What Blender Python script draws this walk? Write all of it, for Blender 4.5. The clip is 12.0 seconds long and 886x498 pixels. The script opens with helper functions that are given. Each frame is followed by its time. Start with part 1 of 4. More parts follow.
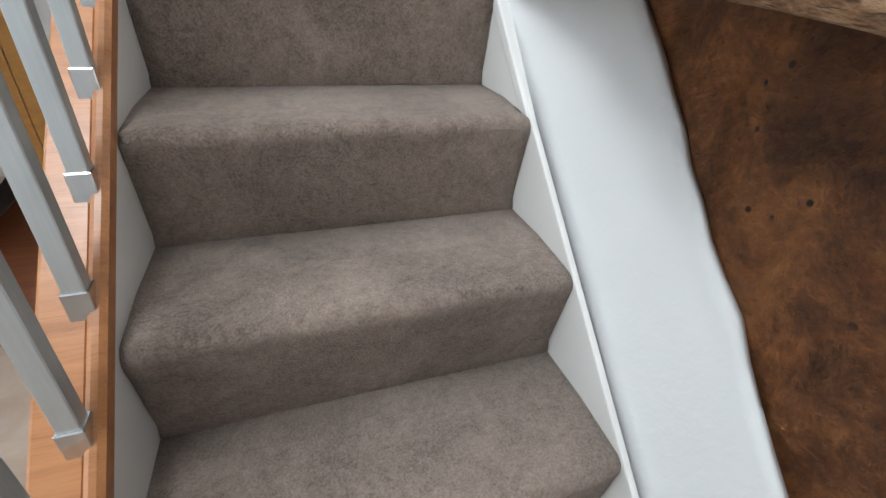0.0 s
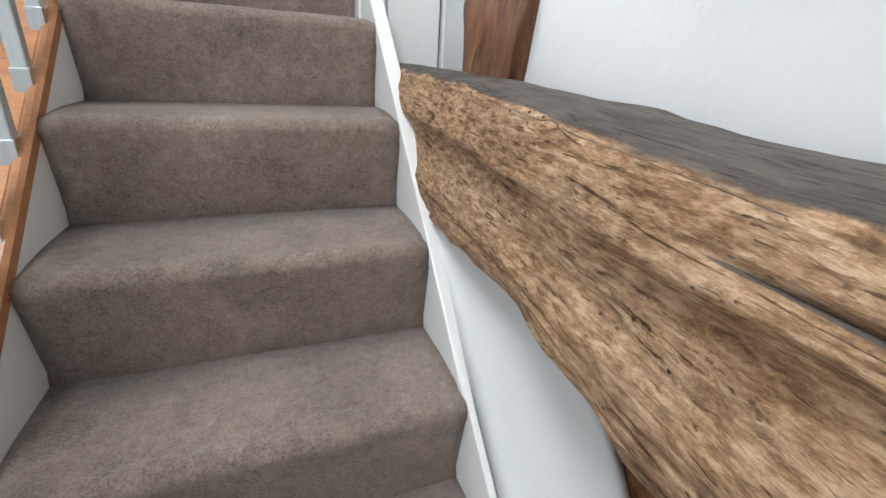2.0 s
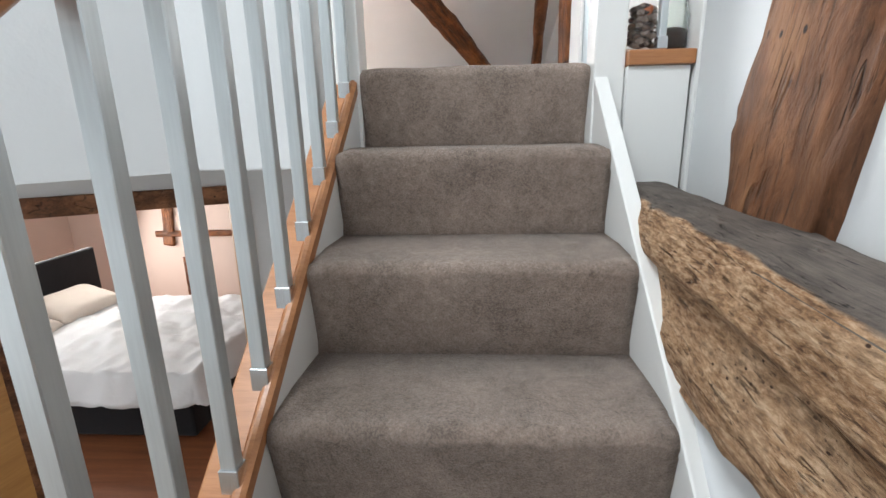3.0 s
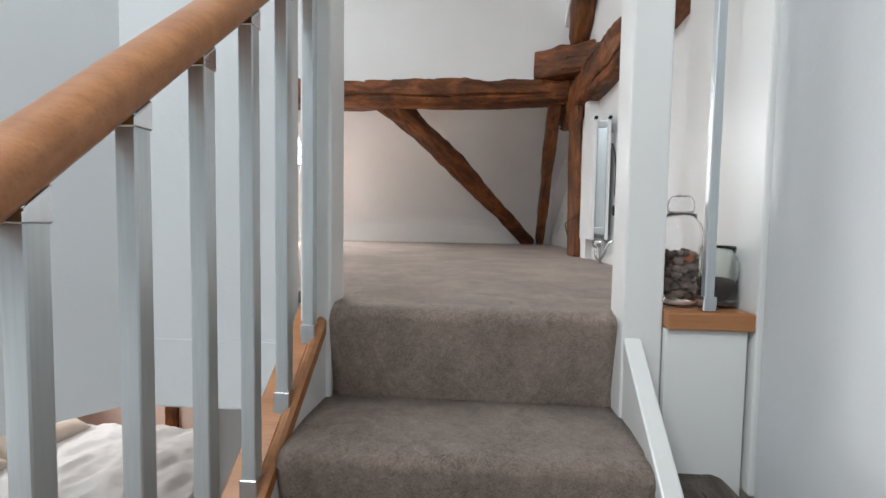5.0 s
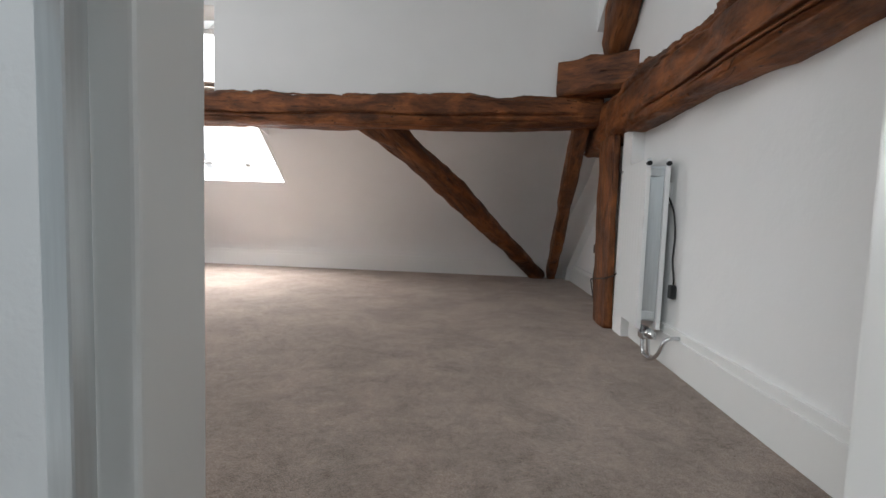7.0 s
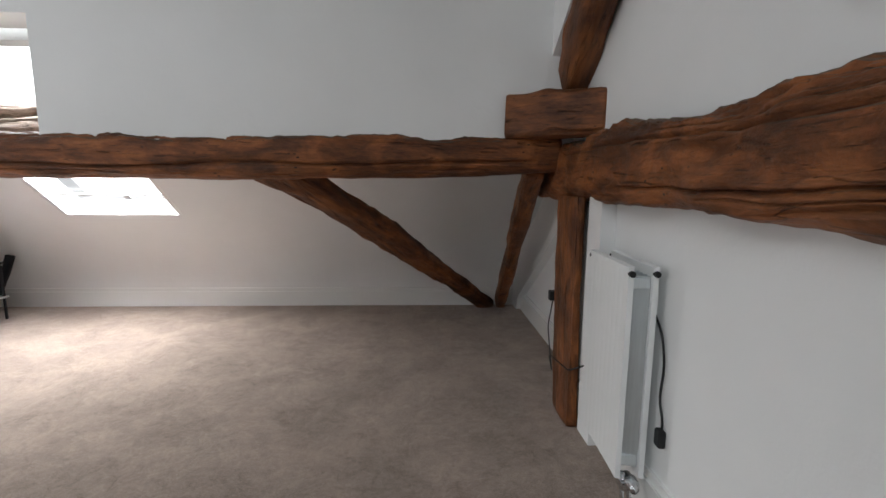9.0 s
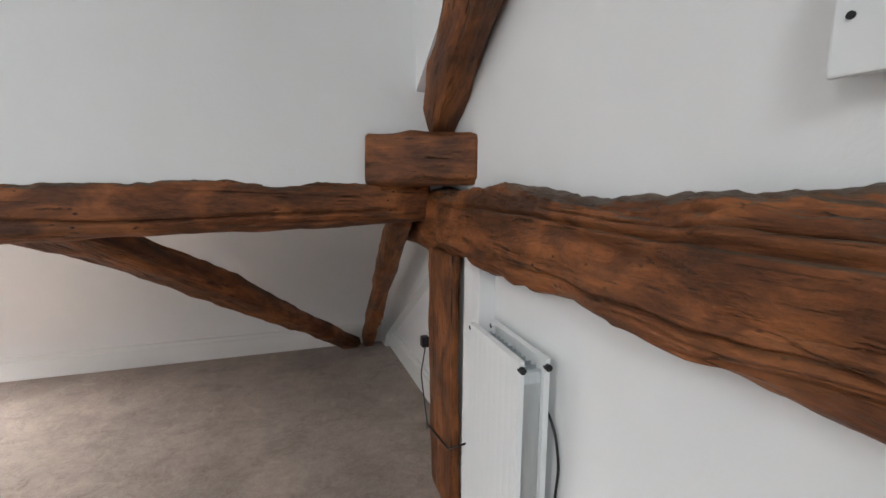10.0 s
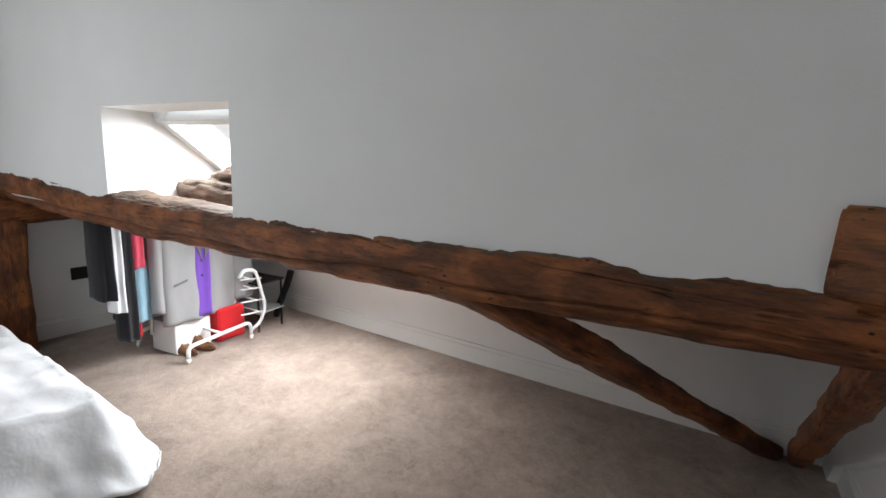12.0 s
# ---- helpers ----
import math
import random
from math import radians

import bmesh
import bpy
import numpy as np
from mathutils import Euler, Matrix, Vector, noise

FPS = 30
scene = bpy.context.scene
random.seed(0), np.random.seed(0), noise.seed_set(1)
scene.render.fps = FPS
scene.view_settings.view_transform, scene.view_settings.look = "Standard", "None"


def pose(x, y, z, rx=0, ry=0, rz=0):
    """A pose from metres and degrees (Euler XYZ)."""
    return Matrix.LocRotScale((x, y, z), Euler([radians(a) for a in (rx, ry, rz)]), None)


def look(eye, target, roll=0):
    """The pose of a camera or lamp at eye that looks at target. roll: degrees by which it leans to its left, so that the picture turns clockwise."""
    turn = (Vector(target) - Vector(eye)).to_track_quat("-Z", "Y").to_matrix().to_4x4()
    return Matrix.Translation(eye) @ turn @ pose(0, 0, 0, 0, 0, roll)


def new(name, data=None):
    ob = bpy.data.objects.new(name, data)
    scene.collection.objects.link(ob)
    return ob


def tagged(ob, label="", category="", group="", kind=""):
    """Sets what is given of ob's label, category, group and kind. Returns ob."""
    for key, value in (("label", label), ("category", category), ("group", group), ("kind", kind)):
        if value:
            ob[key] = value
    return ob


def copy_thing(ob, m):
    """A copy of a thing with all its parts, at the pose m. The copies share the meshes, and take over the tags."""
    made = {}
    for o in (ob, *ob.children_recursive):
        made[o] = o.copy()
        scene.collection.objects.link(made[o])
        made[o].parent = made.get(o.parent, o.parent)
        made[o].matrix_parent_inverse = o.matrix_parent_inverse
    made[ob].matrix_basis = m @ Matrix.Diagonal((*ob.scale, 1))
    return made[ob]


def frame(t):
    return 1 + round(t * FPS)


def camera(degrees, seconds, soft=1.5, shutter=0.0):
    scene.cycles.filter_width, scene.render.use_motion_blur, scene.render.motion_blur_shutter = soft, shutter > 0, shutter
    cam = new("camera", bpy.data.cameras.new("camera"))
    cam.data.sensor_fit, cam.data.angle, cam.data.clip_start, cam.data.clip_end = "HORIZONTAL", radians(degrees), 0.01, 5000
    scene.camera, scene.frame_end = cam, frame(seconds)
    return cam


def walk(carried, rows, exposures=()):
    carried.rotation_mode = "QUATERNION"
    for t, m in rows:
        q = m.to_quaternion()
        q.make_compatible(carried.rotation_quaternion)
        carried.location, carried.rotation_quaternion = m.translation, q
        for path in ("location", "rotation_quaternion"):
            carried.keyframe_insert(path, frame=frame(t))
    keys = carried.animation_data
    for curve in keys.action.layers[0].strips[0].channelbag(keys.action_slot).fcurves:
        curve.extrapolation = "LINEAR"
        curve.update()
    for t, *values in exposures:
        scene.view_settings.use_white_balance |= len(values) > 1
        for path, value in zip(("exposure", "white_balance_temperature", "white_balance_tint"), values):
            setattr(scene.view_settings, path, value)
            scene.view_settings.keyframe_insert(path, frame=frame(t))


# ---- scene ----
SIZE = 1.08          # the place is laid out in its own unit and brought to metres by this
cam = camera(88.8, 12.0)
PATH = [
    (0, (-0.063, -1.577, -0.587), (0.568, -0.001, -1.644), 4.4),
    (0.5, (-0.042, -1.534, -0.467), (0.596, 0.049, -1.509), 2.5),
    (1, (0.013, -1.503, -0.413), (0.699, 0.1, -1.394), 3.7),
    (1.5, (0.099, -1.444, -0.343), (0.826, 0.17, -1.274), 4.6),
    (2, (0.088, -1.399, -0.282), (0.804, 0.303, -1.05), 3.5),
    (2.5, (-0.013, -1.271, -0.245), (0.325, 0.606, -0.848), 0.6),
    (2.7, (0.033, -1.259, -0.215), (-0.021, 0.672, -0.733), -3.3),
    (4.3, (0.091, -1.094, 0.002), (-0.041, 0.85, -0.448), 2.7),
    (4.5, (0.075, -1.025, 0.037), (-0.058, 0.933, -0.349), 2.8),
    (5, (0.084, -0.94, 0.173), (-0.06, 1.052, 0.064), 0.9),
    (5.5, (0.11, -0.788, 0.237), (-0.024, 1.208, 0.225), 0.9),
    (6, (0.122, -0.673, 0.351), (-0.019, 1.318, 0.218), 1.6),
    (6.5, (0.084, -0.526, 0.409), (-0.06, 1.465, 0.273), 2.0),
    (8.3, (0.037, -0.033, 0.789), (0.001, 1.951, 0.544), 0.5),
    (8.5, (0.044, -0.008, 0.847), (0.058, 1.973, 0.577), 0.2),
    (9, (0.095, 0.122, 0.898), (0.192, 2.098, 0.605), 0.5),
    (9.5, (0.123, 0.223, 1.027), (0.435, 2.178, 0.745), 0.5),
    (10, (0.145, 0.397, 1.067), (0.821, 2.259, 0.788), 0.5),
    (10.5, (0.18, 0.506, 1.201), (0.644, 2.424, 0.875), -0.8),
    (11, (0.239, 0.626, 1.245), (-0.076, 2.572, 0.908), -2.8),
    (11.5, (0.308, 0.72, 1.278), (-0.451, 2.538, 0.931), -2.6),
    (12, (0.245, 0.857, 1.273), (-0.787, 2.532, 0.908), 2.5),
]
EXPOSURES = [(0.0, 0.05), (1.0, 0.1), (2.0, -0.02), (2.5, -0.1), (4.5, -0.45), (5.5, -0.98), (6.5, -1.2), (8.5, -1.65), (9.5, -1.25), (10.5, -0.8), (11.2, -1.5), (12.0, -1.65)]
walk(cam, [(t, look(Vector(eye) * SIZE, Vector(target) * SIZE, roll)) for t, eye, target, roll in PATH], EXPOSURES)

# ---- world, sun, daylight and fill ----
world = bpy.data.worlds.new("world")
scene.world = world
world.use_nodes = True
wn = world.node_tree
sky = wn.nodes.new("ShaderNodeTexSky")
sky.sky_type = "NISHITA"
sky.sun_disc = False
sky.sun_elevation = radians(50)
sky.sun_rotation = radians(20)
sky.dust_density = 4.0
cloud = wn.nodes.new("ShaderNodeMix")
cloud.data_type = "RGBA"
cloud.inputs[0].default_value = 0.8
cloud.inputs[7].default_value = (17.0, 17.6, 18.2, 1.0)
wn.links.new(sky.outputs[0], cloud.inputs[6])
wn.links.new(cloud.outputs[2], wn.nodes["Background"].inputs["Color"])
wn.nodes["Background"].inputs["Strength"].default_value = 0.15

sun_data = bpy.data.lights.new("sun", "SUN")
sun_data.energy = 0.5
sun_data.angle = radians(40)
sun_data.color = (1.0, 0.97, 0.93)
sun = new("sun", sun_data)
sun.matrix_world = look((0.0, 6.0, 9.0), (0.0, 0.0, 0.0))


def area_light(name, centre, aim, w, h, power, color):
    d = bpy.data.lights.new(name, "AREA")
    d.shape, d.size, d.size_y, d.energy, d.color = "RECTANGLE", w * SIZE, h * SIZE, power * SIZE ** 2, color
    ob = new(name, d)
    ob.matrix_world = look(Vector(centre) * SIZE, Vector(aim) * SIZE)
    return ob


DAY = (0.95, 0.975, 1.0)
area_light("daylight_roof_window", (-1.725, 2.74, 1.16), (-1.725, 1.75, -0.1), 0.68, 1.2, 280.0, DAY)
# added overhead fill for the duvet and attic walls; no known window there
area_light("daylight_bed_window", (-2.2, -0.2, 2.34), (-1.9, 1.1, 0.0), 0.9, 0.9, 52.0, DAY)
# stands in for an unseen roof light, assumed above the hall
area_light("daylight_stair_window", (-1.0, -1.95, 2.34), (-0.62, -0.40, -0.2), 0.9, 0.9, 90.0, (0.88, 0.95, 1.0))
# added fill standing inside the lower bedroom, whose walls hold no window
area_light("daylight_bedroom_window", (-4.2, 2.9, -1.0), (-2.0, 1.6, -1.7), 1.0, 1.0, 85.0, (1.0, 0.97, 0.94))


# ---- materials ----
def material(name, rough=0.6, metal=0.0, spec=0.5):
    m = bpy.data.materials.new(name)
    m.use_nodes = True
    b = m.node_tree.nodes["Principled BSDF"]
    b.inputs["Roughness"].default_value = rough
    b.inputs["Metallic"].default_value = metal
    b.inputs["Specular IOR Level"].default_value = spec
    return m, m.node_tree, b


def add_node(nt, kind, **inputs):
    n = nt.nodes.new(kind)
    for k, v in inputs.items():
        n.inputs[k.replace("_", " ")].default_value = v
    return n


def coords(nt, scale=(1, 1, 1), space="Object"):
    tc = nt.nodes.new("ShaderNodeTexCoord")
    mp = nt.nodes.new("ShaderNodeMapping")
    mp.inputs["Scale"].default_value = scale
    nt.links.new(tc.outputs[space], mp.inputs["Vector"])
    return mp.outputs["Vector"]


def noise_fac(nt, vec, scale, detail=6.0, rough=0.6, dist=0.0):
    n = add_node(nt, "ShaderNodeTexNoise", Scale=scale, Detail=detail, Roughness=rough, Distortion=dist)
    nt.links.new(vec, n.inputs["Vector"])
    return n.outputs["Fac"]


def ramp(nt, fac, stops):
    r = nt.nodes.new("ShaderNodeValToRGB")
    while len(r.color_ramp.elements) < len(stops):
        r.color_ramp.elements.new(0.5)
    for e, (p, c) in zip(r.color_ramp.elements, stops):
        e.position = p
        e.color = (*c, 1.0) if len(c) == 3 else c
    nt.links.new(fac, r.inputs["Fac"])
    return r.outputs["Color"]


def grey(v):
    return (v, v, v)


def mix(nt, a, b, fac, mode="MIX"):
    m = nt.nodes.new("ShaderNodeMix")
    m.data_type, m.blend_type = "RGBA", mode
    for sock, v in ((m.inputs[6], a), (m.inputs[7], b), (m.inputs[0], fac)):
        if hasattr(v, "links"):
            nt.links.new(v, sock)
        elif isinstance(v, tuple):
            sock.default_value = (*v, 1.0)
        else:
            sock.default_value = v
    return m.outputs[2]


def bump(nt, bsdf, pairs):
    last = None
    for fac, strength, dist in pairs:
        b = add_node(nt, "ShaderNodeBump", Strength=strength, Distance=dist)
        nt.links.new(fac, b.inputs["Height"])
        if last is not None:
            nt.links.new(last, b.inputs["Normal"])
        last = b.outputs["Normal"]
    nt.links.new(last, bsdf.inputs["Normal"])


def paint(name, color, rough=0.75, bumpy=0.25, blotch=0.03):
    m, nt, b = material(name, rough, 0.0, 0.4)
    v = coords(nt)
    big = noise_fac(nt, v, 1.7, 3.0)
    fine = noise_fac(nt, v, 160.0, 3.0)
    wave = noise_fac(nt, v, 9.0, 4.0)
    lo = tuple(c * (1 - blotch) for c in color)
    hi = tuple(min(1.0, c * (1 + blotch)) for c in color)
    col = ramp(nt, big, [(0.3, lo), (0.7, hi)])
    nt.links.new(col, b.inputs["Base Color"])
    bump(nt, b, [(wave, bumpy, 0.012), (fine, bumpy, 0.0012)])
    return m


def timber_material(name, dark, mid, light, rough=0.65, weather=None, scale=1.0, cracks=0.5, flaky=0.12, dashes=0.5, soot=0.45):
    """Old hewn timber; the grain runs along the object's own x axis."""
    m, nt, b = material(name, rough, 0.0, 0.35)
    v = coords(nt, (0.9 * scale, 9.0 * scale, 9.0 * scale))
    vf = coords(nt, (2.0 * scale, 60.0 * scale, 60.0 * scale))
    vb = coords(nt, (3.2 * scale, 6.5 * scale, 6.5 * scale))
    vm = coords(nt, (9.0 * scale, 30.0 * scale, 30.0 * scale))
    flake = noise_fac(nt, vm, 2.2, 6.0, 0.75, 0.25)
    grain = noise_fac(nt, v, 2.2, 8.0, 0.66, 0.3)
    fibre = noise_fac(nt, vf, 2.0, 5.0, 0.7, 0.3)
    patch = noise_fac(nt, vb, 1.6, 5.0, 0.6, 0.5)
    col = ramp(nt, grain, [(0.36, dark), (0.49, mid), (0.64, light)])
    col = mix(nt, col, ramp(nt, fibre, [(0.3, tuple(c * 0.45 for c in mid)), (0.65, light)]), 0.35)
    col = mix(nt, col, ramp(nt, patch, [(0.42, dark), (0.5, mid), (0.6, light)]), 0.5)
    col = mix(nt, col, ramp(nt, flake, [(0.38, tuple(c * 0.55 for c in dark)), (0.5, mid), (0.62, tuple(min(1, c * 1.2) for c in light))]), flaky)
    # large darker stains, and short dark splits along the grain
    stain = noise_fac(nt, coords(nt, (1.4 * scale, 4.0 * scale, 4.0 * scale)), 2.4, 5.0, 0.6, 0.7)
    smask = ramp(nt, stain, [(0.50, grey(0)), (0.62, grey(1))])
    col = mix(nt, col, tuple(c * 0.75 for c in dark), mix(nt, grey(0), smask, soot))
    dash = noise_fac(nt, coords(nt, (7.0 * scale, 75.0 * scale, 75.0 * scale)), 1.6, 3.0, 0.6, 0.5)
    dmask = ramp(nt, dash, [(0.33, grey(1)), (0.39, grey(0))])
    col = mix(nt, col, tuple(c * 0.35 for c in dark), mix(nt, grey(0), dmask, dashes))
    # worm holes and pits
    vo = add_node(nt, "ShaderNodeTexVoronoi", Scale=22.0 * scale)
    nt.links.new(coords(nt, (1.0, 1.6, 1.6)), vo.inputs["Vector"])
    pit = ramp(nt, vo.outputs["Distance"], [(0.0, grey(1)), (0.10, grey(1)), (0.16, grey(0))])
    pitmask = mix(nt, pit, ramp(nt, patch, [(0.5, grey(0)), (0.6, grey(1))]), 1.0, "MULTIPLY")
    col = mix(nt, col, tuple(c * 0.3 for c in dark), pitmask)
    # drying cracks along the grain
    vc = add_node(nt, "ShaderNodeTexNoise", Scale=1.3, Detail=3.0, Roughness=0.5, Distortion=0.8)
    nt.links.new(coords(nt, (0.7 * scale, 11.0 * scale, 11.0 * scale)), vc.inputs["Vector"])
    crack = ramp(nt, vc.outputs["Fac"], [(0.485, grey(0)), (0.497, grey(1)), (0.503, grey(1)), (0.515, grey(0))])
    crackmask = mix(nt, crack, ramp(nt, noise_fac(nt, vb, 2.6, 2.0), [(0.52, grey(0)), (0.6, grey(1))]), 1.0, "MULTIPLY")
    col = mix(nt, col, tuple(c * 0.22 for c in dark), mix(nt, grey(0), crackmask, cracks))
    if weather:
        g = nt.nodes.new("ShaderNodeNewGeometry")
        sx = nt.nodes.new("ShaderNodeSeparateXYZ")
        nt.links.new(g.outputs["Normal"], sx.inputs[0])
        up = add_node(nt, "ShaderNodeMath")
        up.operation = "ADD"
        nt.links.new(sx.outputs["Z"], up.inputs[0])
        dv = add_node(nt, "ShaderNodeMath")
        dv.operation = "MULTIPLY"
        nt.links.new(grain, dv.inputs[0])
        dv.inputs[1].default_value = 0.45
        nt.links.new(dv.outputs[0], up.inputs[1])
        wmask = ramp(nt, up.outputs[0], [(0.84, grey(0)), (1.02, grey(1))])
        wcol = ramp(nt, fibre, [(0.38, tuple(c * 0.4 for c in weather)), (0.62, weather)])
        wcol = mix(nt, wcol, ramp(nt, patch, [(0.4, tuple(c * 0.5 for c in weather)), (0.6, tuple(min(1, c * 1.3) for c in weather))]), 0.5)
        wcol = mix(nt, wcol, tuple(c * 0.2 for c in weather), dmask)
        col = mix(nt, col, wcol, wmask)
    nt.links.new(col, b.inputs["Base Color"])
    inv = ramp(nt, crackmask, [(0.0, grey(1)), (1.0, grey(0))])
    dinv = ramp(nt, dmask, [(0.0, grey(1)), (1.0, grey(0))])
    bump(nt, b, [(patch, 0.6, 0.03), (grain, 0.7, 0.014), (dinv, 0.5, 0.005), (flake, 0.25 + flaky * 0.7, 0.008), (fibre, 0.35, 0.003), (inv, 0.9 * min(1.0, cracks * 2), 0.012)])
    return m


def smooth_wood(name, dark, light, rough=0.4, scale=1.0):
    m, nt, b = material(name, rough, 0.0, 0.5)
    v = coords(nt, (1.5 * scale, 26.0 * scale, 26.0 * scale))
    grain = noise_fac(nt, v, 1.6, 6.0, 0.6, 0.4)
    pore = noise_fac(nt, coords(nt, (14.0, 240.0, 240.0)), 1.5, 3.0)
    col = ramp(nt, grain, [(0.3, dark), (0.7, light)])
    col = mix(nt, col, ramp(nt, pore, [(0.35, dark), (0.5, light)]), 0.25)
    nt.links.new(col, b.inputs["Base Color"])
    bump(nt, b, [(grain, 0.1, 0.001), (pore, 0.1, 0.0005)])
    return m


def carpet_material(name, dark, light):
    m, nt, b = material(name, 0.95, 0.0, 0.1)
    v = coords(nt, space="Object")
    tuft = noise_fac(nt, v, 260.0, 3.0, 0.7)
    clump = noise_fac(nt, v, 75.0, 5.0, 0.75, 0.4)
    tread = noise_fac(nt, v, 19.0, 6.0, 0.68, 0.9)
    worn = noise_fac(nt, v, 4.0, 3.0, 0.5, 0.5)
    mean = tuple((a + c) / 2 for a, c in zip(dark, light))
    col = ramp(nt, tread, [(0.35, tuple(c * 0.56 for c in mean)), (0.5, mean), (0.65, tuple(c * 1.40 for c in mean))])
    col = mix(nt, col, ramp(nt, clump, [(0.38, tuple(c * 0.5 for c in dark)), (0.62, tuple(min(1, c * 1.2) for c in light))]), 0.28)
    col = mix(nt, col, ramp(nt, tuft, [(0.38, tuple(c * 0.3 for c in dark)), (0.62, tuple(min(1, c * 1.5) for c in light))]), 0.25)
    col = mix(nt, col, ramp(nt, worn, [(0.38, tuple(c * 0.8 for c in dark)), (0.62, light)]), 0.2)
    nt.links.new(col, b.inputs["Base Color"])
    b.inputs["Sheen Weight"].default_value = 0.35
    b.inputs["Sheen Roughness"].default_value = 0.4
    b.inputs["Sheen Tint"].default_value = (0.9, 0.85, 0.8, 1)
    bump(nt, b, [(tread, 0.3, 0.014), (clump, 0.7, 0.009), (tuft, 1.0, 0.006)])
    return m


def cloth(name, color, rough=0.9, weave=900.0, crease=0.3):
    m, nt, b = material(name, rough, 0.0, 0.2)
    v = coords(nt)
    w = noise_fac(nt, v, weave, 2.0)
    big = noise_fac(nt, v, 5.0, 4.0)
    col = ramp(nt, w, [(0.3, tuple(c * 0.82 for c in color)), (0.7, color)])
    nt.links.new(col, b.inputs["Base Color"])
    b.inputs["Sheen Weight"].default_value = 0.15
    bump(nt, b, [(big, crease, 0.02), (w, 0.2, 0.0006)])
    return m


def metal(name, color, rough=0.35, metallic=1.0):
    m, nt, b = material(name, rough, metallic)
    s = noise_fac(nt, coords(nt, (60.0, 60.0, 3.0)), 3.0, 3.0)
    col = ramp(nt, s, [(0.3, tuple(c * 0.9 for c in color)), (0.7, color)])
    nt.links.new(col, b.inputs["Base Color"])
    return m


def glass(name, color=(1, 1, 1), rough=0.02):
    m, nt, b = material(name, rough)
    b.inputs["Base Color"].default_value = (*color, 1)
    b.inputs["Transmission Weight"].default_value = 1.0
    b.inputs["IOR"].default_value = 1.45
    return m


def tile_floor(name, dark, light):
    m, nt, b = material(name, 0.45)
    v = coords(nt)
    col = ramp(nt, noise_fac(nt, v, 4.0, 6.0, 0.65, 0.5), [(0.3, dark), (0.7, light)])
    nt.links.new(col, b.inputs["Base Color"])
    bump(nt, b, [(noise_fac(nt, v, 30.0), 0.15, 0.002)])
    return m


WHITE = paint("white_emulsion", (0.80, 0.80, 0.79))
# WHITE again, with the stairwell's dimmer, bluer light put into its colour
WHITE_SHADED = paint("white_emulsion_shaded", (0.66, 0.675, 0.68))
GLOSS = paint("white_gloss_paint", (0.80, 0.80, 0.78), 0.28, 0.1, 0.02)
PINK = paint("blush_emulsion", (0.66, 0.52, 0.45))
SHELF_WHITE = paint("powder_coated_white", (0.78, 0.79, 0.78), 0.4, 0.03, 0.01)
CARPET = carpet_material("taupe_carpet", (0.110, 0.079, 0.064), (0.50, 0.392, 0.330))
OLD_OAK = timber_material("old_stained_oak", (0.018, 0.006, 0.003), (0.140, 0.044, 0.014), (0.37, 0.130, 0.038), 0.5, soot=0.3)
OLD_OAK_TOP = timber_material("old_oak_dusty_top", (0.018, 0.006, 0.003), (0.150, 0.047, 0.015), (0.39, 0.137, 0.042), 0.52, soot=0.3,
                              weather=(0.13, 0.080, 0.050))
RAW_BEAM = timber_material("raw_sanded_beam", (0.15, 0.058, 0.022), (0.47, 0.270, 0.140), (0.68, 0.485, 0.320), 0.75,
                           weather=(0.16, 0.130, 0.11), scale=2.0, flaky=0.6, dashes=0.75, soot=0.15)
LOG = timber_material("weathered_log", (0.06, 0.036, 0.024), (0.18, 0.12, 0.085), (0.34, 0.26, 0.21), 0.8, weather=(0.30, 0.235, 0.19), soot=0.2)
STUD = timber_material("dark_brown_stud", (0.05, 0.018, 0.008), (0.19, 0.075, 0.032), (0.36, 0.17, 0.08), 0.6)
BROWN_PANEL = timber_material("varnished_infill", (0.040, 0.013, 0.005), (0.135, 0.046, 0.014), (0.30, 0.125, 0.042), 0.36, cracks=0.0, flaky=0.25, scale=0.8, dashes=0.25, soot=0.5)
OAK = smooth_wood("varnished_oak", (0.30, 0.115, 0.042), (0.50, 0.225, 0.095), 0.32)
OAK_DOOR = smooth_wood("oak_door_lining", (0.36, 0.17, 0.045), (0.52, 0.27, 0.08), 0.4)
STEEL = metal("satin_grey_steel", (0.66, 0.705, 0.72), 0.32, 0.70)
CHROME = metal("chrome", (0.72, 0.74, 0.76), 0.18)
DARKMETAL = metal("blackened_metal", (0.03, 0.03, 0.03), 0.5, 0.6)
BLACK = cloth("black_fabric", (0.012, 0.012, 0.015))
BLACK_PLASTIC = paint("black_plastic", (0.015, 0.015, 0.016), 0.4, 0.03)
WHITE_PLASTIC = paint("white_plastic", (0.75, 0.76, 0.75), 0.35, 0.02)
LINEN = cloth("white_cotton", (0.80, 0.82, 0.84), 0.9, 700.0, 0.5)
CREAM = cloth("cream_cotton", (0.78, 0.70, 0.62), 0.9, 700.0, 0.4)
GREY_WOOL = cloth("pale_grey_wool", (0.33, 0.33, 0.335))
GREY_WOOL_DARK = cloth("mid_grey_wool", (0.17, 0.17, 0.175))
PURPLE = cloth("purple_cotton", (0.17, 0.07, 0.42))
PINKRED = cloth("pink_red_cotton", (0.52, 0.06, 0.10))
DENIM = cloth("light_blue_denim", (0.26, 0.42, 0.52))
RED = cloth("red_fabric", (0.55, 0.015, 0.02))
GLASS = glass("clear_glass")
GLASS_GREEN = glass("pale_green_glass", (0.90, 0.95, 0.93))
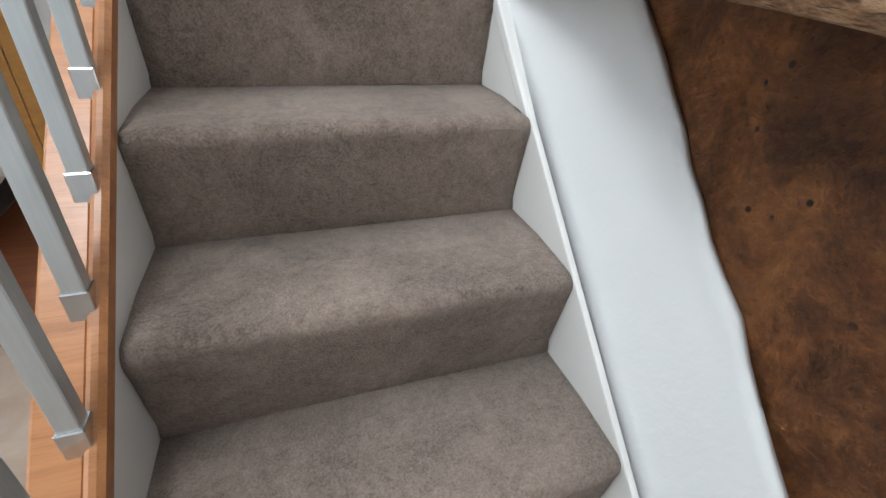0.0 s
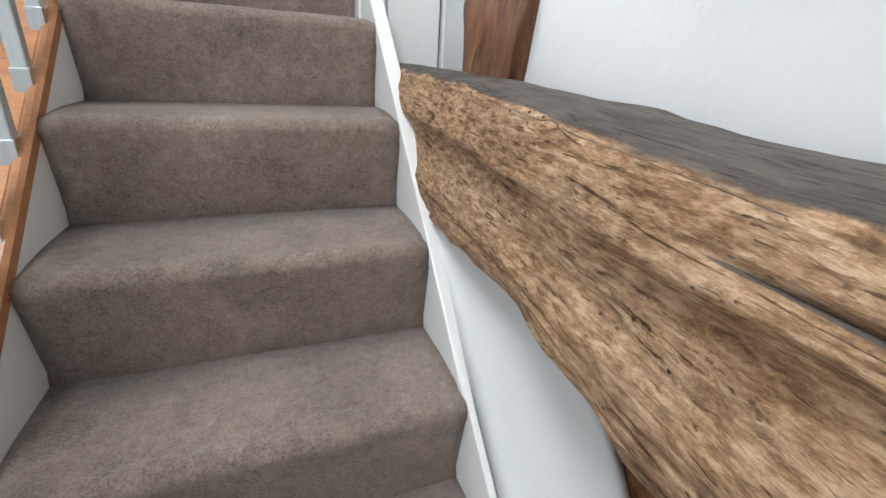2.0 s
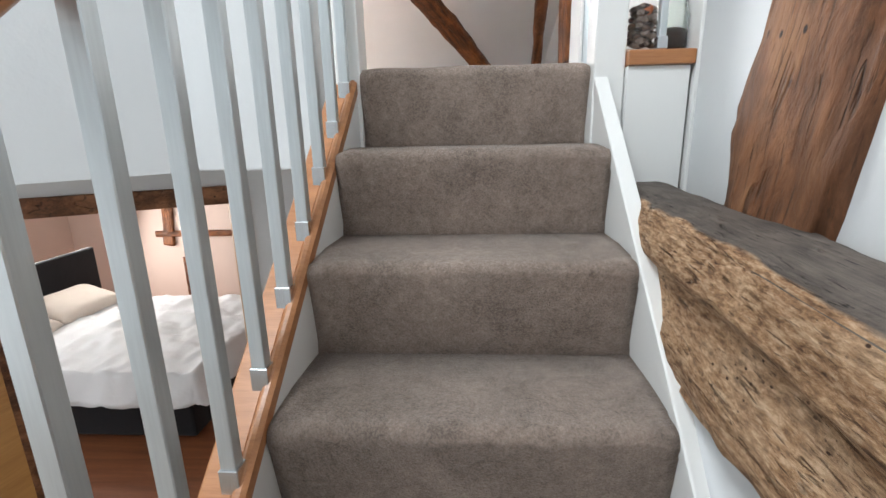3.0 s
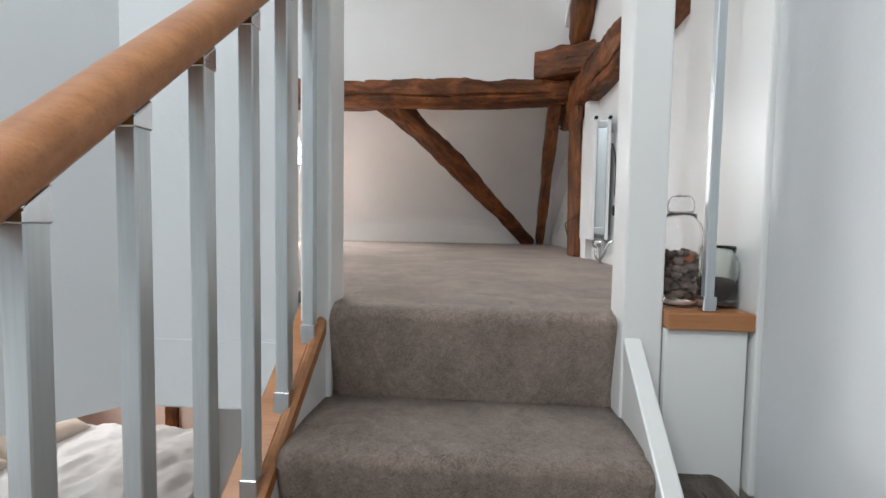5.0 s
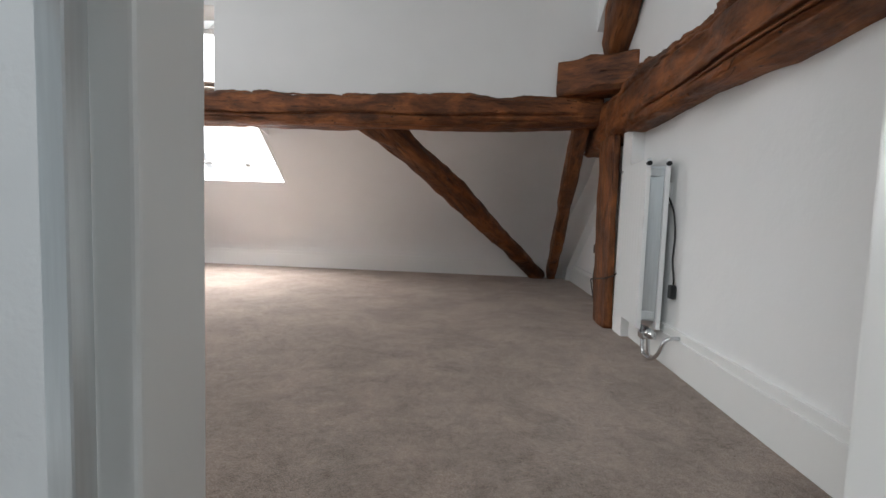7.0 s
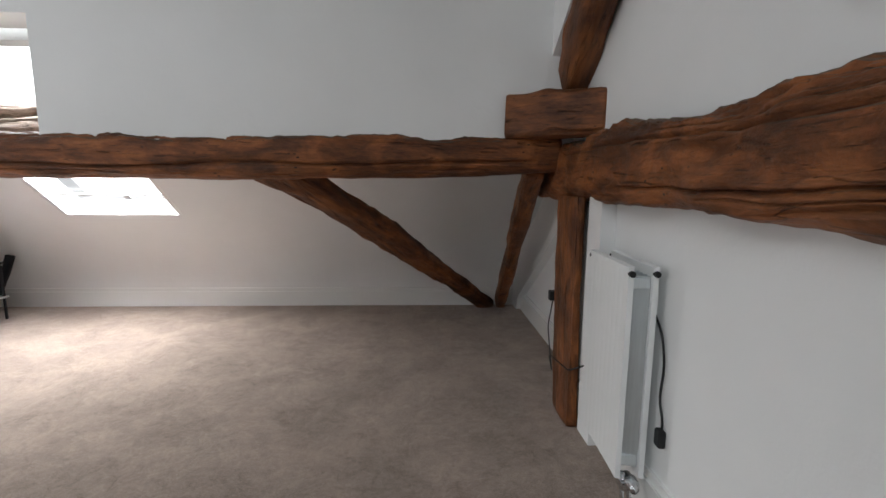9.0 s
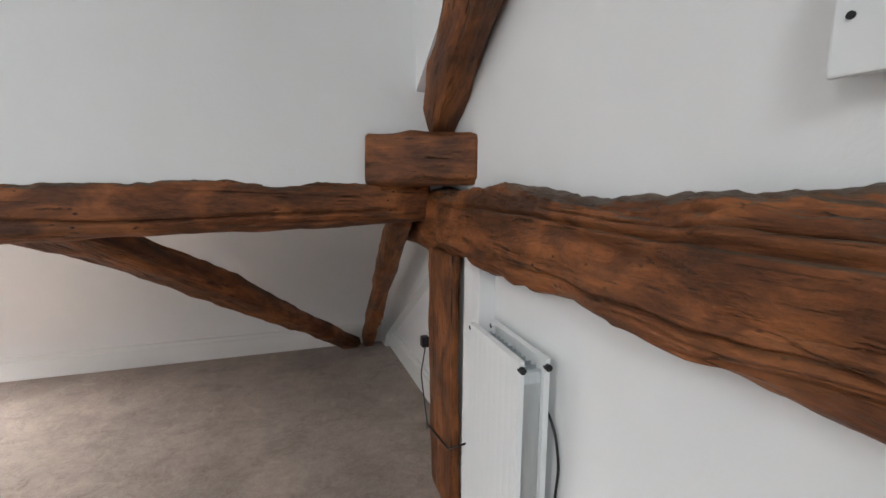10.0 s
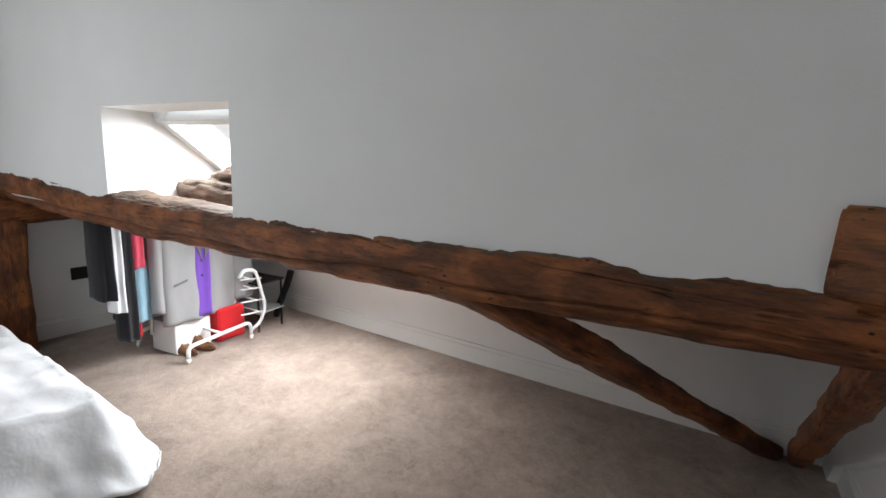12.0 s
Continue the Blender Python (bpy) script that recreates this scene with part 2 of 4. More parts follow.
TILE = tile_floor("stone_tile", (0.25, 0.19, 0.15), (0.36, 0.29, 0.235))
WOODFLOOR = smooth_wood("red_brown_floorboards", (0.13, 0.045, 0.02), (0.27, 0.10, 0.045), 0.35, 0.5)
BRASS = metal("brushed_threshold", (0.6, 0.58, 0.55), 0.35)


# ---- mesh helpers ----
def finish(bm, smooth=False):
    bmesh.ops.recalc_face_normals(bm, faces=bm.faces)
    for f in bm.faces:
        f.smooth = smooth
    return bm


def link_mesh(name, bm, mat, m=None):
    me = bpy.data.meshes.new(name)
    bm.to_mesh(me)
    bm.free()
    me.materials.append(mat)
    ob = new(name, me)
    if m is not None:
        ob.matrix_world = m
    return ob


def part(name, bm, mat, parent, label="", m=None):
    ob = link_mesh(name, bm, mat)
    ob.parent = parent
    if m is not None:
        ob.matrix_basis = m
    if label:
        tagged(ob, label)
    return ob


def thing(name, loc=(0, 0, 0), label="", category="", group="", rz=0.0):
    ob = new(name)
    ob.empty_display_size = 0.1
    ob.matrix_world = pose(*loc, 0, 0, rz)
    return tagged(ob, label, category, group)


def prism(bm, pts, shift):
    """A solid from a flat polygon, pushed along shift."""
    a = [bm.verts.new(p) for p in pts]
    s = Vector(shift)
    b = [bm.verts.new(Vector(p) + s) for p in pts]
    bm.faces.new(a)
    bm.faces.new(b[::-1])
    n = len(pts)
    for i in range(n):
        bm.faces.new((a[i], b[i], b[(i + 1) % n], a[(i + 1) % n]))
    return bm


def box(bm, x0, x1, y0, y1, z0, z1):
    return prism(bm, [(x0, y0, z0), (x1, y0, z0), (x1, y1, z0), (x0, y1, z0)], (0, 0, z1 - z0))


def bevelled(bm, w=0.004, seg=2):
    bmesh.ops.bevel(bm, geom=bm.edges[:], offset=w, segments=seg, profile=0.6, affect="EDGES", clamp_overlap=True)
    return bm


def block(x0, x1, y0, y1, z0, z1, w=0.004, seg=2):
    bm = bmesh.new()
    box(bm, x0, x1, y0, y1, z0, z1)
    bmesh.ops.recalc_face_normals(bm, faces=bm.faces)
    if w:
        bevelled(bm, w, seg)
    return finish(bm)


def tube(bm, pts, r, seg=10, closed=False):
    """A round bar along a line of points."""
    pts = [Vector(p) for p in pts]
    rings = []
    n = len(pts)
    prev = None
    for i, p in enumerate(pts):
        a = pts[max(i - 1, 0)]
        b = pts[min(i + 1, n - 1)]
        t = (b - a).normalized()
        if prev is None:
            ref = Vector((0, 0, 1)) if abs(t.z) < 0.9 else Vector((1, 0, 0))
            u = t.cross(ref).normalized()
        else:
            u = (prev - t * prev.dot(t)).normalized()
        prev = u
        v = t.cross(u)
        rings.append([bm.verts.new(p + (u * math.cos(2 * math.pi * k / seg) + v * math.sin(2 * math.pi * k / seg)) * r)
                      for k in range(seg)])
    for i in range(n - 1):
        for k in range(seg):
            bm.faces.new((rings[i][k], rings[i][(k + 1) % seg], rings[i + 1][(k + 1) % seg], rings[i + 1][k]))
    bm.faces.new(rings[0][::-1])
    bm.faces.new(rings[-1])
    return bm


def rounded(pts, r=0.03, n=5):
    """Points of a bar with its corners rounded."""
    pts = [Vector(p) for p in pts]
    out = [pts[0]]
    for a, b, c in zip(pts, pts[1:], pts[2:]):
        d1, d2 = (a - b), (c - b)
        q = min(r, d1.length * 0.49, d2.length * 0.49)
        p1, p2 = b + d1.normalized() * q, b + d2.normalized() * q
        for i in range(n + 1):
            s = i / n
            out.append(p1 * (1 - s) ** 2 + b * 2 * s * (1 - s) + p2 * s * s)
    out.append(pts[-1])
    return out


def lathe(bm, prof, seg=32, centre=(0, 0, 0)):
    cx, cy, cz = centre
    rings = []
    for r, z in prof:
        rings.append([bm.verts.new((cx + r * math.cos(2 * math.pi * k / seg), cy + r * math.sin(2 * math.pi * k / seg), cz + z))
                      for k in range(seg)])
    for i in range(len(rings) - 1):
        for k in range(seg):
            bm.faces.new((rings[i][k], rings[i][(k + 1) % seg], rings[i + 1][(k + 1) % seg], rings[i + 1][k]))
    bm.faces.new(rings[0][::-1])
    bm.faces.new(rings[-1])
    return bm


def sweep_along(bm, prof, pts):
    """A closed profile (across, up) run along points that lie in a vertical plane of constant x direction y."""
    rings = []
    for p in pts:
        rings.append([bm.verts.new((p[0] + a, p[1], p[2] + b)) for a, b in prof])
    n = len(prof)
    for i in range(len(rings) - 1):
        for k in range(n):
            bm.faces.new((rings[i][k], rings[i][(k + 1) % n], rings[i + 1][(k + 1) % n], rings[i + 1][k]))
    bm.faces.new(rings[0][::-1])
    bm.faces.new(rings[-1])
    return bm


def hewn(name, p0, p1, w, h, mat, label, up=(0, 0, 1), seed=1, amp=0.012, taper=(1, 1), round_=0.16, cracks=(), bow=(0, 0),
         category="beam", parent=None, step=0.02, around=56, shape=None, ragged=0.0, tuck=None):
    """A hewn timber from p0 to p1; w across, h along up. Its own x axis runs along it."""
    p0, p1 = Vector(p0), Vector(p1)
    t = (p1 - p0)
    length = t.length
    t.normalize()
    side = t.cross(Vector(up)).normalized()
    upv = side.cross(t).normalized()
    m = Matrix((( t.x, side.x, upv.x, p0.x), (t.y, side.y, upv.y, p0.y), (t.z, side.z, upv.z, p0.z), (0, 0, 0, 1)))
    n = max(8, int(length / step))
    bm = bmesh.new()
    rings = []
    off = Vector((seed * 13.7, seed * 5.1, seed * 9.3))
    for i in range(n + 1):
        s = i / n
        x = s * length
        k = taper[0] * (1 - s) + taper[1] * s
        by = bow[0] * math.sin(math.pi * s)
        bz = bow[1] * math.sin(math.pi * s)
        grow = shape(x) if shape else (0.0, 0.0)
        ring = []
        for j in range(around):
            a = 2 * math.pi * (j + 0.5) / around
            ca, sa = math.cos(a), math.sin(a)
            e = 2 * round_ + 0.08
            yy = math.copysign(abs(ca) ** e, ca) * w * k / 2
            zz = math.copysign(abs(sa) ** e, sa) * h * k / 2
            if zz > 0:
                zz += grow[0] * (zz / (h / 2))
            else:
                zz += grow[1] * (-zz / (h / 2))
            q = Vector((x * 2.6, yy * 6, zz * 6)) + off
            d = noise.noise(q) * amp + noise.noise(q * 3.1) * amp * 0.45 + noise.noise(q * 8.0) * amp * 0.2
            corner = abs(ca * sa) * 2
            d += -abs(noise.noise(Vector((x * 4.0 + seed, round(a * 2 / math.pi) * 3.3, 0.5)))) * corner * amp * 1.6
            if ragged and sa > 0.2:
                chip = noise.noise(Vector((x * 8, a * 1.5, seed))) + 0.9 * noise.noise(Vector((x * 37, a * 3.5, seed))) + 0.5 * noise.noise(Vector((x * 90, a * 8, seed)))
                d += ragged * chip * min(1.0, (sa - 0.2) * 2)
            for ca0, x0, x1, depth, width in cracks:
                if x0 < x < x1:
                    wob = 0.10 * noise.noise(Vector((x * 2.2, ca0, seed)))
                    da = abs((a - ca0 - wob + math.pi) % (2 * math.pi) - math.pi)
                    if da < width:
                        d -= depth * (1 - da / width) * min(1.0, (x - x0) * 12, (x1 - x) * 12)
            vy, vz = yy * (1 + d / max(w / 2, 0.01)) + by, zz * (1 + d / max(h / 2, 0.01)) + bz
            if tuck and vz > tuck[0] + 0.010 * noise.noise(Vector((x * 5, 1.5, seed))) + 0.006 * noise.noise(Vector((x * 31, 2.5, seed))):
                vy = min(vy, tuck[1])
            ring.append(bm.verts.new((x, vy, vz)))
        rings.append(ring)
    for i in range(n):
        for j in range(around):
            bm.faces.new((rings[i][j], rings[i][(j + 1) % around], rings[i + 1][(j + 1) % around], rings[i + 1][j]))
    for ring, flip in ((rings[0], True), (rings[-1], False)):
        c = bm.verts.new(sum((v.co for v in ring), Vector()) / around)
        for j in range(around):
            f = (ring[j], ring[(j + 1) % around], c)
            bm.faces.new(f[::-1] if flip else f)
    finish(bm, True)
    ob = link_mesh(name, bm, mat, m)
    if parent is None:
        tagged(ob, label, category)
    return ob


# ---- plan numbers ----
RISE, GOING, TOPY = 0.20, 0.213, 0.005
NSTEP = 11
PITCH = 0.88           # fall of the handrail and base rail
GROUND = -2.22
CEIL = 2.40
WALLX = 0.722          # wall below the tie beam
FARX = 0.825           # gable wall beyond the post
FARY = 3.38
ROOF = 0.77            # fall of the roof


def roof_z(y):
    return 0.646 + ROOF * (3.03 - y)


def left_x(y):
    return -0.230 + 0.045 * y


# ---- structure: attic ----
def build_attic():
    bm = bmesh.new()
    box(bm, -3.7, -0.241, 0.16, 3.6, -0.03, 0.0)
    box(bm, -0.241, 0.375, 0.035, 3.6, -0.03, 0.0)
    box(bm, 0.375, 0.9, 0.035, 3.6, -0.03, 0.0)
    tagged(link_mesh("floor", finish(bm), CARPET), "wall to wall taupe cut pile carpet on the attic floor", "floor", kind="structure")
    bm = bmesh.new()
    box(bm, -3.7, -0.241, 0.16, 3.6, -0.26, -0.031)
    box(bm, -0.241, 0.9, 0.05, 3.6, -0.26, -0.031)
    tagged(link_mesh("floor_deck", finish(bm), WHITE), "plastered underside and thickness of the attic floor", "floor", kind="structure")

    # knee wall
    bm = bmesh.new()
    box(bm, -3.7, 1.0, FARY, FARY + 0.15, -0.26, roof_z(FARY) + 0.02)
    tagged(link_mesh("wall_north", finish(bm), WHITE), "low white plastered knee wall under the eaves", "wall", kind="structure")

    # sloping roof lining with the roof window's opening
    def strip(x0, x1, y0, y1):
        prism(bm, [(x0, y0, roof_z(y0)), (x1, y0, roof_z(y0)), (x1, y1, roof_z(y1)), (x0, y1, roof_z(y1))], (0, 0.10, 0.13))
    bm = bmesh.new()
    ylow, yhigh, ytop = 3.03, 2.012, 2.012
    strip(-3.7, -2.08, 3.6, yhigh)
    strip(-1.37, 1.0, 3.6, yhigh)
    strip(-2.08, -1.37, 3.6, ylow)
    tagged(link_mesh("ceiling_slope", finish(bm), WHITE), "white plastered sloping attic ceiling with a roof window opening", "ceiling", kind="structure")
    bm = bmesh.new()
    # gaps out of view, added over bed and stair to let daylight in
    box(bm, -3.7, 1.0, 0.30, ytop - 0.002, CEIL, CEIL + 0.12)
    box(bm, -3.7, -2.65, -0.7, 0.30, CEIL, CEIL + 0.12)
    box(bm, -1.75, 1.0, -0.7, 0.30, CEIL, CEIL + 0.12)
    box(bm, -3.7, 1.0, -1.4, -0.7, CEIL, CEIL + 0.12)
    box(bm, -3.7, -1.5, -2.5, -1.4, CEIL, CEIL + 0.12)
    box(bm, -0.5, 1.0, -2.5, -1.4, CEIL, CEIL + 0.12)
    box(bm, -3.7, 1.0, -3.6, -2.5, CEIL, CEIL + 0.12)
    tagged(link_mesh("ceiling", finish(bm), WHITE), "flat white ceiling with two added openings that let daylight in", "ceiling", kind="structure")

    # upright lining above the purlin, with the opening to the roof window
    bm = bmesh.new()
    def lin(x):
        return 1.905 + 0.05 * x
    def slab(x0, x1, z0, z1):
        prism(bm, [(x0, lin(x0), z0), (x1, lin(x1), z0), (x1, 2.015, z0), (x0, 2.015, z0)], (0, 0, z1 - z0))
    slab(-3.55, -2.125, 1.0, CEIL)
    slab(-1.262, 0.70, 1.0, CEIL)
    slab(-2.125, -1.262, 1.460, CEIL)
    tagged(link_mesh("wall_lining", finish(bm), WHITE), "white plastered upright lining above the purlin", "wall", kind="structure")
    # soft plaster cove where the slope meets the knee wall
    bm = bmesh.new()
    prof = []
    for k in range(13):
        f = k / 12
        a, b, c = Vector((FARY - 0.001, 0.17, 0)), Vector((FARY, roof_z(FARY), 0)), Vector((2.98, roof_z(2.98) - 0.001, 0))
        p = a * (1 - f) ** 2 + b * 2 * f * (1 - f) + c * f * f
        prof.append((p.x, p.y))
    va = [bm.verts.new((-3.52, y, z)) for y, z in prof]
    vb = [bm.verts.new((FARX - 0.002, y, z)) for y, z in prof]
    for k in range(12):
        bm.faces.new((va[k], vb[k], vb[k + 1], va[k + 1]))
    tagged(link_mesh("wall_cove", finish(bm, True), WHITE), "soft white plaster cove above the knee wall", "wall", kind="structure")
    # splayed cheeks of the opening, down to the logs
    bm = bmesh.new()
    for xa, xb, t in ((-2.125, -2.085, -0.02), (-1.262, -1.365, 0.02)):
        ya, yb = 2.016, 2.62
        prism(bm, [(xa, ya, 1.0), (xb, yb, 0.97), (xb, yb, roof_z(yb)), (xa, ya, roof_z(ya) + 0.02)], (t, 0, 0))
    tagged(link_mesh("wall_reveal", finish(bm), WHITE), "white plastered cheeks beside the roof window", "wall", kind="structure")

    # gable wall on the stair side
    bm = bmesh.new()
    box(bm, WALLX, WALLX + 0.25, 0.26, 1.93, -0.26, 0.95)
    box(bm, FARX, FARX + 0.13, 1.93, FARY, -0.26, 1.2)
    tagged(link_mesh("wall_east", finish(bm), WHITE), "white plastered wall below the tie beam", "wall", kind="structure")
    bm = bmesh.new()
    prism(bm, [(0.740, 2.05, 0.95), (0.710, 0.6, 0.95), (0.705, 0.2, 0.95), (1.0, 0.2, 0.95), (1.0, 2.05, 0.95)], (0, 0, 1.6))
    prism(bm, [(0.600, 1.97, 1.36), (0.600, 1.97, 2.5), (0.600, 0.3, 2.5), (0.600, 0.3, 2.42)], (0.15, 0, 0))
    tagged(link_mesh("wall_gable", finish(bm), WHITE), "white plastered gable wall above the tie beam", "wall", kind="structure")
    # west wall
    bm = bmesh.new()
    box(bm, -3.68, -3.53, -0.1, 3.6, -0.26, 2.5)
    tagged(link_mesh("wall_west", finish(bm), WHITE), "white plastered end wall behind the clothes rail", "wall", kind="structure")
    # sloping boxing by the foot of the principal rafter
    bm = bmesh.new()
    prism(bm, [(FARX - 0.05, 3.38, 0.0), (FARX - 0.05, 3.38, 0.42), (FARX - 0.05, 2.1, 1.0), (FARX - 0.05, 1.93, 1.0), (FARX - 0.05, 1.93, 0.92), (FARX - 0.05, 3.2, 0.10), (FARX - 0.05, 3.25, 0.0)], (0.05, 0, 0))
    tagged(link_mesh("wall_boxing", finish(bm), WHITE), "thin white plaster boxing behind the rafter", "wall", kind="structure")

    # skirting boards
    def skirting(name, pts, hgt=0.13, th=0.018):
        bm = bmesh.new()
        (x0, y0), (x1, y1) = pts
        dx, dy = x1 - x0, y1 - y0
        l = math.hypot(dx, dy)
        nx, ny = dy / l * th, -dx / l * th
        prism(bm, [(x0, y0, 0), (x1, y1, 0), (x1 + nx, y1 + ny, 0), (x0 + nx, y0 + ny, 0)], (0, 0, hgt - 0.025))
        prism(bm, [(x0, y0, hgt - 0.0249), (x1, y1, hgt - 0.0249), (x1 + nx * .6, y1 + ny * .6, hgt - 0.0249), (x0 + nx * .6, y0 + ny * .6, hgt - 0.0249)], (0, 0, 0.025))
        tagged(link_mesh("baseboard", finish(bm), GLOSS), "white painted skirting board with a stepped top edge", "baseboard", kind="structure")
    skirting("baseboard", ((-3.53, FARY), (FARX, FARY)))
    skirting("baseboard", ((FARX, 3.36), (FARX, 1.95)))
    skirting("baseboard", ((WALLX, 1.93), (WALLX, 0.28)))
    skirting("baseboard", ((-3.53, 0.2), (-3.53, 3.36)), 0.13)
    # pipe boxing behind the post
    bm = bmesh.new()
    box(bm, 0.672, WALLX - 0.0005, 1.545, 1.655, 0.0, 0.86)
    tagged(link_mesh("trim", finish(bm), WHITE), "white painted narrow boxing beside the timber post", "trim", kind="structure")


def build_roof_window():
    """Frame and glass lie in the roof's slope."""
    win = thing("window_1", (-1.725, 2.527, roof_z(2.527)), "white framed roof window in the sloping ceiling above the purlin", "window")
    win["kind"] = "structure"
    a = math.atan(ROOF)
    half, x = 0.634, 0.352
    m = pose(0, 0, 0, -math.degrees(a))
    def bar(name, x0, x1, y0, y1, z0, z1, mat=SHELF_WHITE, label=""):
        part(name, block(x0, x1, y0, y1, z0, z1, 0.003), mat, win, label, m)
    bar("window_frame", -x, -x + 0.022, -half, half, 0.0, 0.10)
    bar("window_frame", x - 0.022, x, -half, half, 0.0, 0.10)
    bar("window_frame", -x + 0.023, x - 0.023, -half, -half + 0.03, 0.0, 0.10)
    bar("window_frame", -x + 0.023, x - 0.023, half - 0.02, half, 0.0, 0.10)
    bar("window_bar", -x + 0.046, x - 0.046, half - 0.22, half - 0.205, 0.035, 0.05, WHITE_PLASTIC, "thin ventilation bar of the roof window")
    bar("latch", -0.02 + 0.1, 0.02 + 0.1, half - 0.23, half - 0.19, 0.02, 0.045, WHITE_PLASTIC, "small white latch")
    g = part("pane", block(-x + 0.023, x - 0.023, -half + 0.031, half - 0.021, 0.06, 0.068, 0), GLASS, win, "clear glass pane", m)
    g.visible_shadow = False


# ---- structure: stairwell and lower floor ----
def build_stairwell():
    bm = bmesh.new()
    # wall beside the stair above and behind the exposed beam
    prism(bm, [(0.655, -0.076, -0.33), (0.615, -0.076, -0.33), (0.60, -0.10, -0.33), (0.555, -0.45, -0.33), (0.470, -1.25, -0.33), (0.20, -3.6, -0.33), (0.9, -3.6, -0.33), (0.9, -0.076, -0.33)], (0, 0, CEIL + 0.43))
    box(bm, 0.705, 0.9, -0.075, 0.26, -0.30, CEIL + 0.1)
    tagged(link_mesh("wall_stair_east", finish(bm), WHITE_SHADED), "white plastered stair wall above the exposed beam, toned for the stairwell's shade", "wall", kind="structure")
    bm = bmesh.new()
    # plaster below the beam, leaning out from the string's cap
    # the lower plaster ends in a ragged slanting edge where the timber infill begins
    rag = []
    for k in range(41):
        f = k / 40
        y, z = -0.895 - 1.55 * f, -0.56 - 1.60 * f
        rag.append((y + 0.008 * noise.noise(Vector((f * 22, 3.1, 0))), z + 0.008 * noise.noise(Vector((f * 22, 9.1, 0)))))
    def px(y, z):
        return 0.3885 + 0.0955 * max(0.0, min(1.0, (z - (0.93 * y - 0.016)) / 0.30)) ** 0.7
    vs = []
    rows = 10
    for k in range(61):
        f = k / 60
        y0 = -0.60 - 2.08 * f
        z0 = 0.93 * y0 - 0.016
        # upper end of this strip, on the ragged edge or under the beam
        if y0 > -0.845:
            y1, z1 = y0, -0.50
        else:
            s_ = (-0.845 - y0) / (2.68 - 0.845)
            q = min(40, int(s_ * 40))
            y1, z1 = rag[q]
        vs.append([bm.verts.new((px(y0 + (y1 - y0) * r / rows, z0 + (z1 - z0) * r / rows) if r else 0.3885, y0 + (y1 - y0) * r / rows, z0 + (z1 - z0) * r / rows)) for r in range(rows + 1)])
    for a, b in zip(vs, vs[1:]):
        for r in range(rows):
            bm.faces.new((a[r], b[r], b[r + 1], a[r + 1]))
    ext = bmesh.ops.extrude_face_region(bm, geom=bm.faces[:])
    for v in ext["geom"]:
        if isinstance(v, bmesh.types.BMVert):
            v.co.x += 0.014
    tagged(link_mesh("wall_stair_lower", finish(bm, True), WHITE_SHADED), "smooth white plaster between the stair string and the beam, with a ragged edge", "wall", kind="structure")
    # walls that close the hall
    bm = bmesh.new()
    box(bm, -3.7, 0.9, -3.7, -3.6, GROUND, CEIL + 0.1)
    box(bm, 0.7, 0.9, -3.6, 0.3, GROUND, -0.3)
    tagged(link_mesh("wall_south", finish(bm), WHITE_SHADED), "plain white wall at the foot of the stair", "wall", kind="structure")
    # upper hall wall: straight piece by the newel, then a slanting piece
    bm = bmesh.new()
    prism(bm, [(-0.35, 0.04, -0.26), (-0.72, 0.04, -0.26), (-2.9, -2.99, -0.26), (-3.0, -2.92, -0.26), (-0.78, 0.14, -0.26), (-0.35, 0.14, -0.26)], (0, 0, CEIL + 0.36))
    tagged(link_mesh("wall_hall_upper", finish(bm), WHITE_SHADED), "white plastered wall across the stairwell with an angled return", "wall", kind="structure")
    bm = bmesh.new()
    box(bm, -0.72, -0.31, 0.035, 0.0395, -0.255, -0.10)
    tagged(link_mesh("trim", finish(bm), WHITE_SHADED), "flat white apron board at the edge of the upper floor", "trim", kind="structure")
    bm = bmesh.new()
    box(bm, -4.6, 0.9, -3.6, 0.34, GROUND - 0.1, GROUND)
    prism(bm, [(-4.6, 0.34, GROUND), (-1.85, 0.34, GROUND), (-0.9, 0.88, GROUND), (-0.5, 0.88, GROUND), (0.9, 0.34, GROUND)], (0, 0, -0.1))
    tagged(link_mesh("floor_lower", finish(bm), TILE), "pale stone tiled floor of the lower landing", "floor", kind="structure")
    bm = bmesh.new()
    prism(bm, [(-4.6, 0.341, GROUND), (-1.852, 0.341, GROUND), (-0.902, 0.882, GROUND), (-0.5, 0.882, GROUND), (0.9, 0.882, GROUND), (0.9, 5.2, GROUND), (-4.6, 5.2, GROUND)], (0, 0, -0.1))
    tagged(link_mesh("floor_bedroom", finish(bm), WOODFLOOR), "red brown polished floorboards in the lower bedroom", "floor", kind="structure")
    bm = bmesh.new()
    box(bm, -4.7, 0.9, 5.2, 5.3, GROUND, -0.26)
    box(bm, -4.7, -4.6, 0.8, 5.2, GROUND, -0.26)
    box(bm, 0.6, 0.9, 0.8, 5.2, GROUND, -0.26)
    tagged(link_mesh("wall_bedroom", finish(bm), PINK), "blush painted bedroom wall", "wall", kind="structure")
    bm = bmesh.new()
    box(bm, -4.7, 0.9, 3.6, 5.3, -0.26, -0.1)
    box(bm, -4.7, -3.7, 0.8, 3.6, -0.26, -0.1)
    tagged(link_mesh("ceiling_bedroom", finish(bm), WHITE), "white bedroom ceiling", "ceiling", kind="structure")


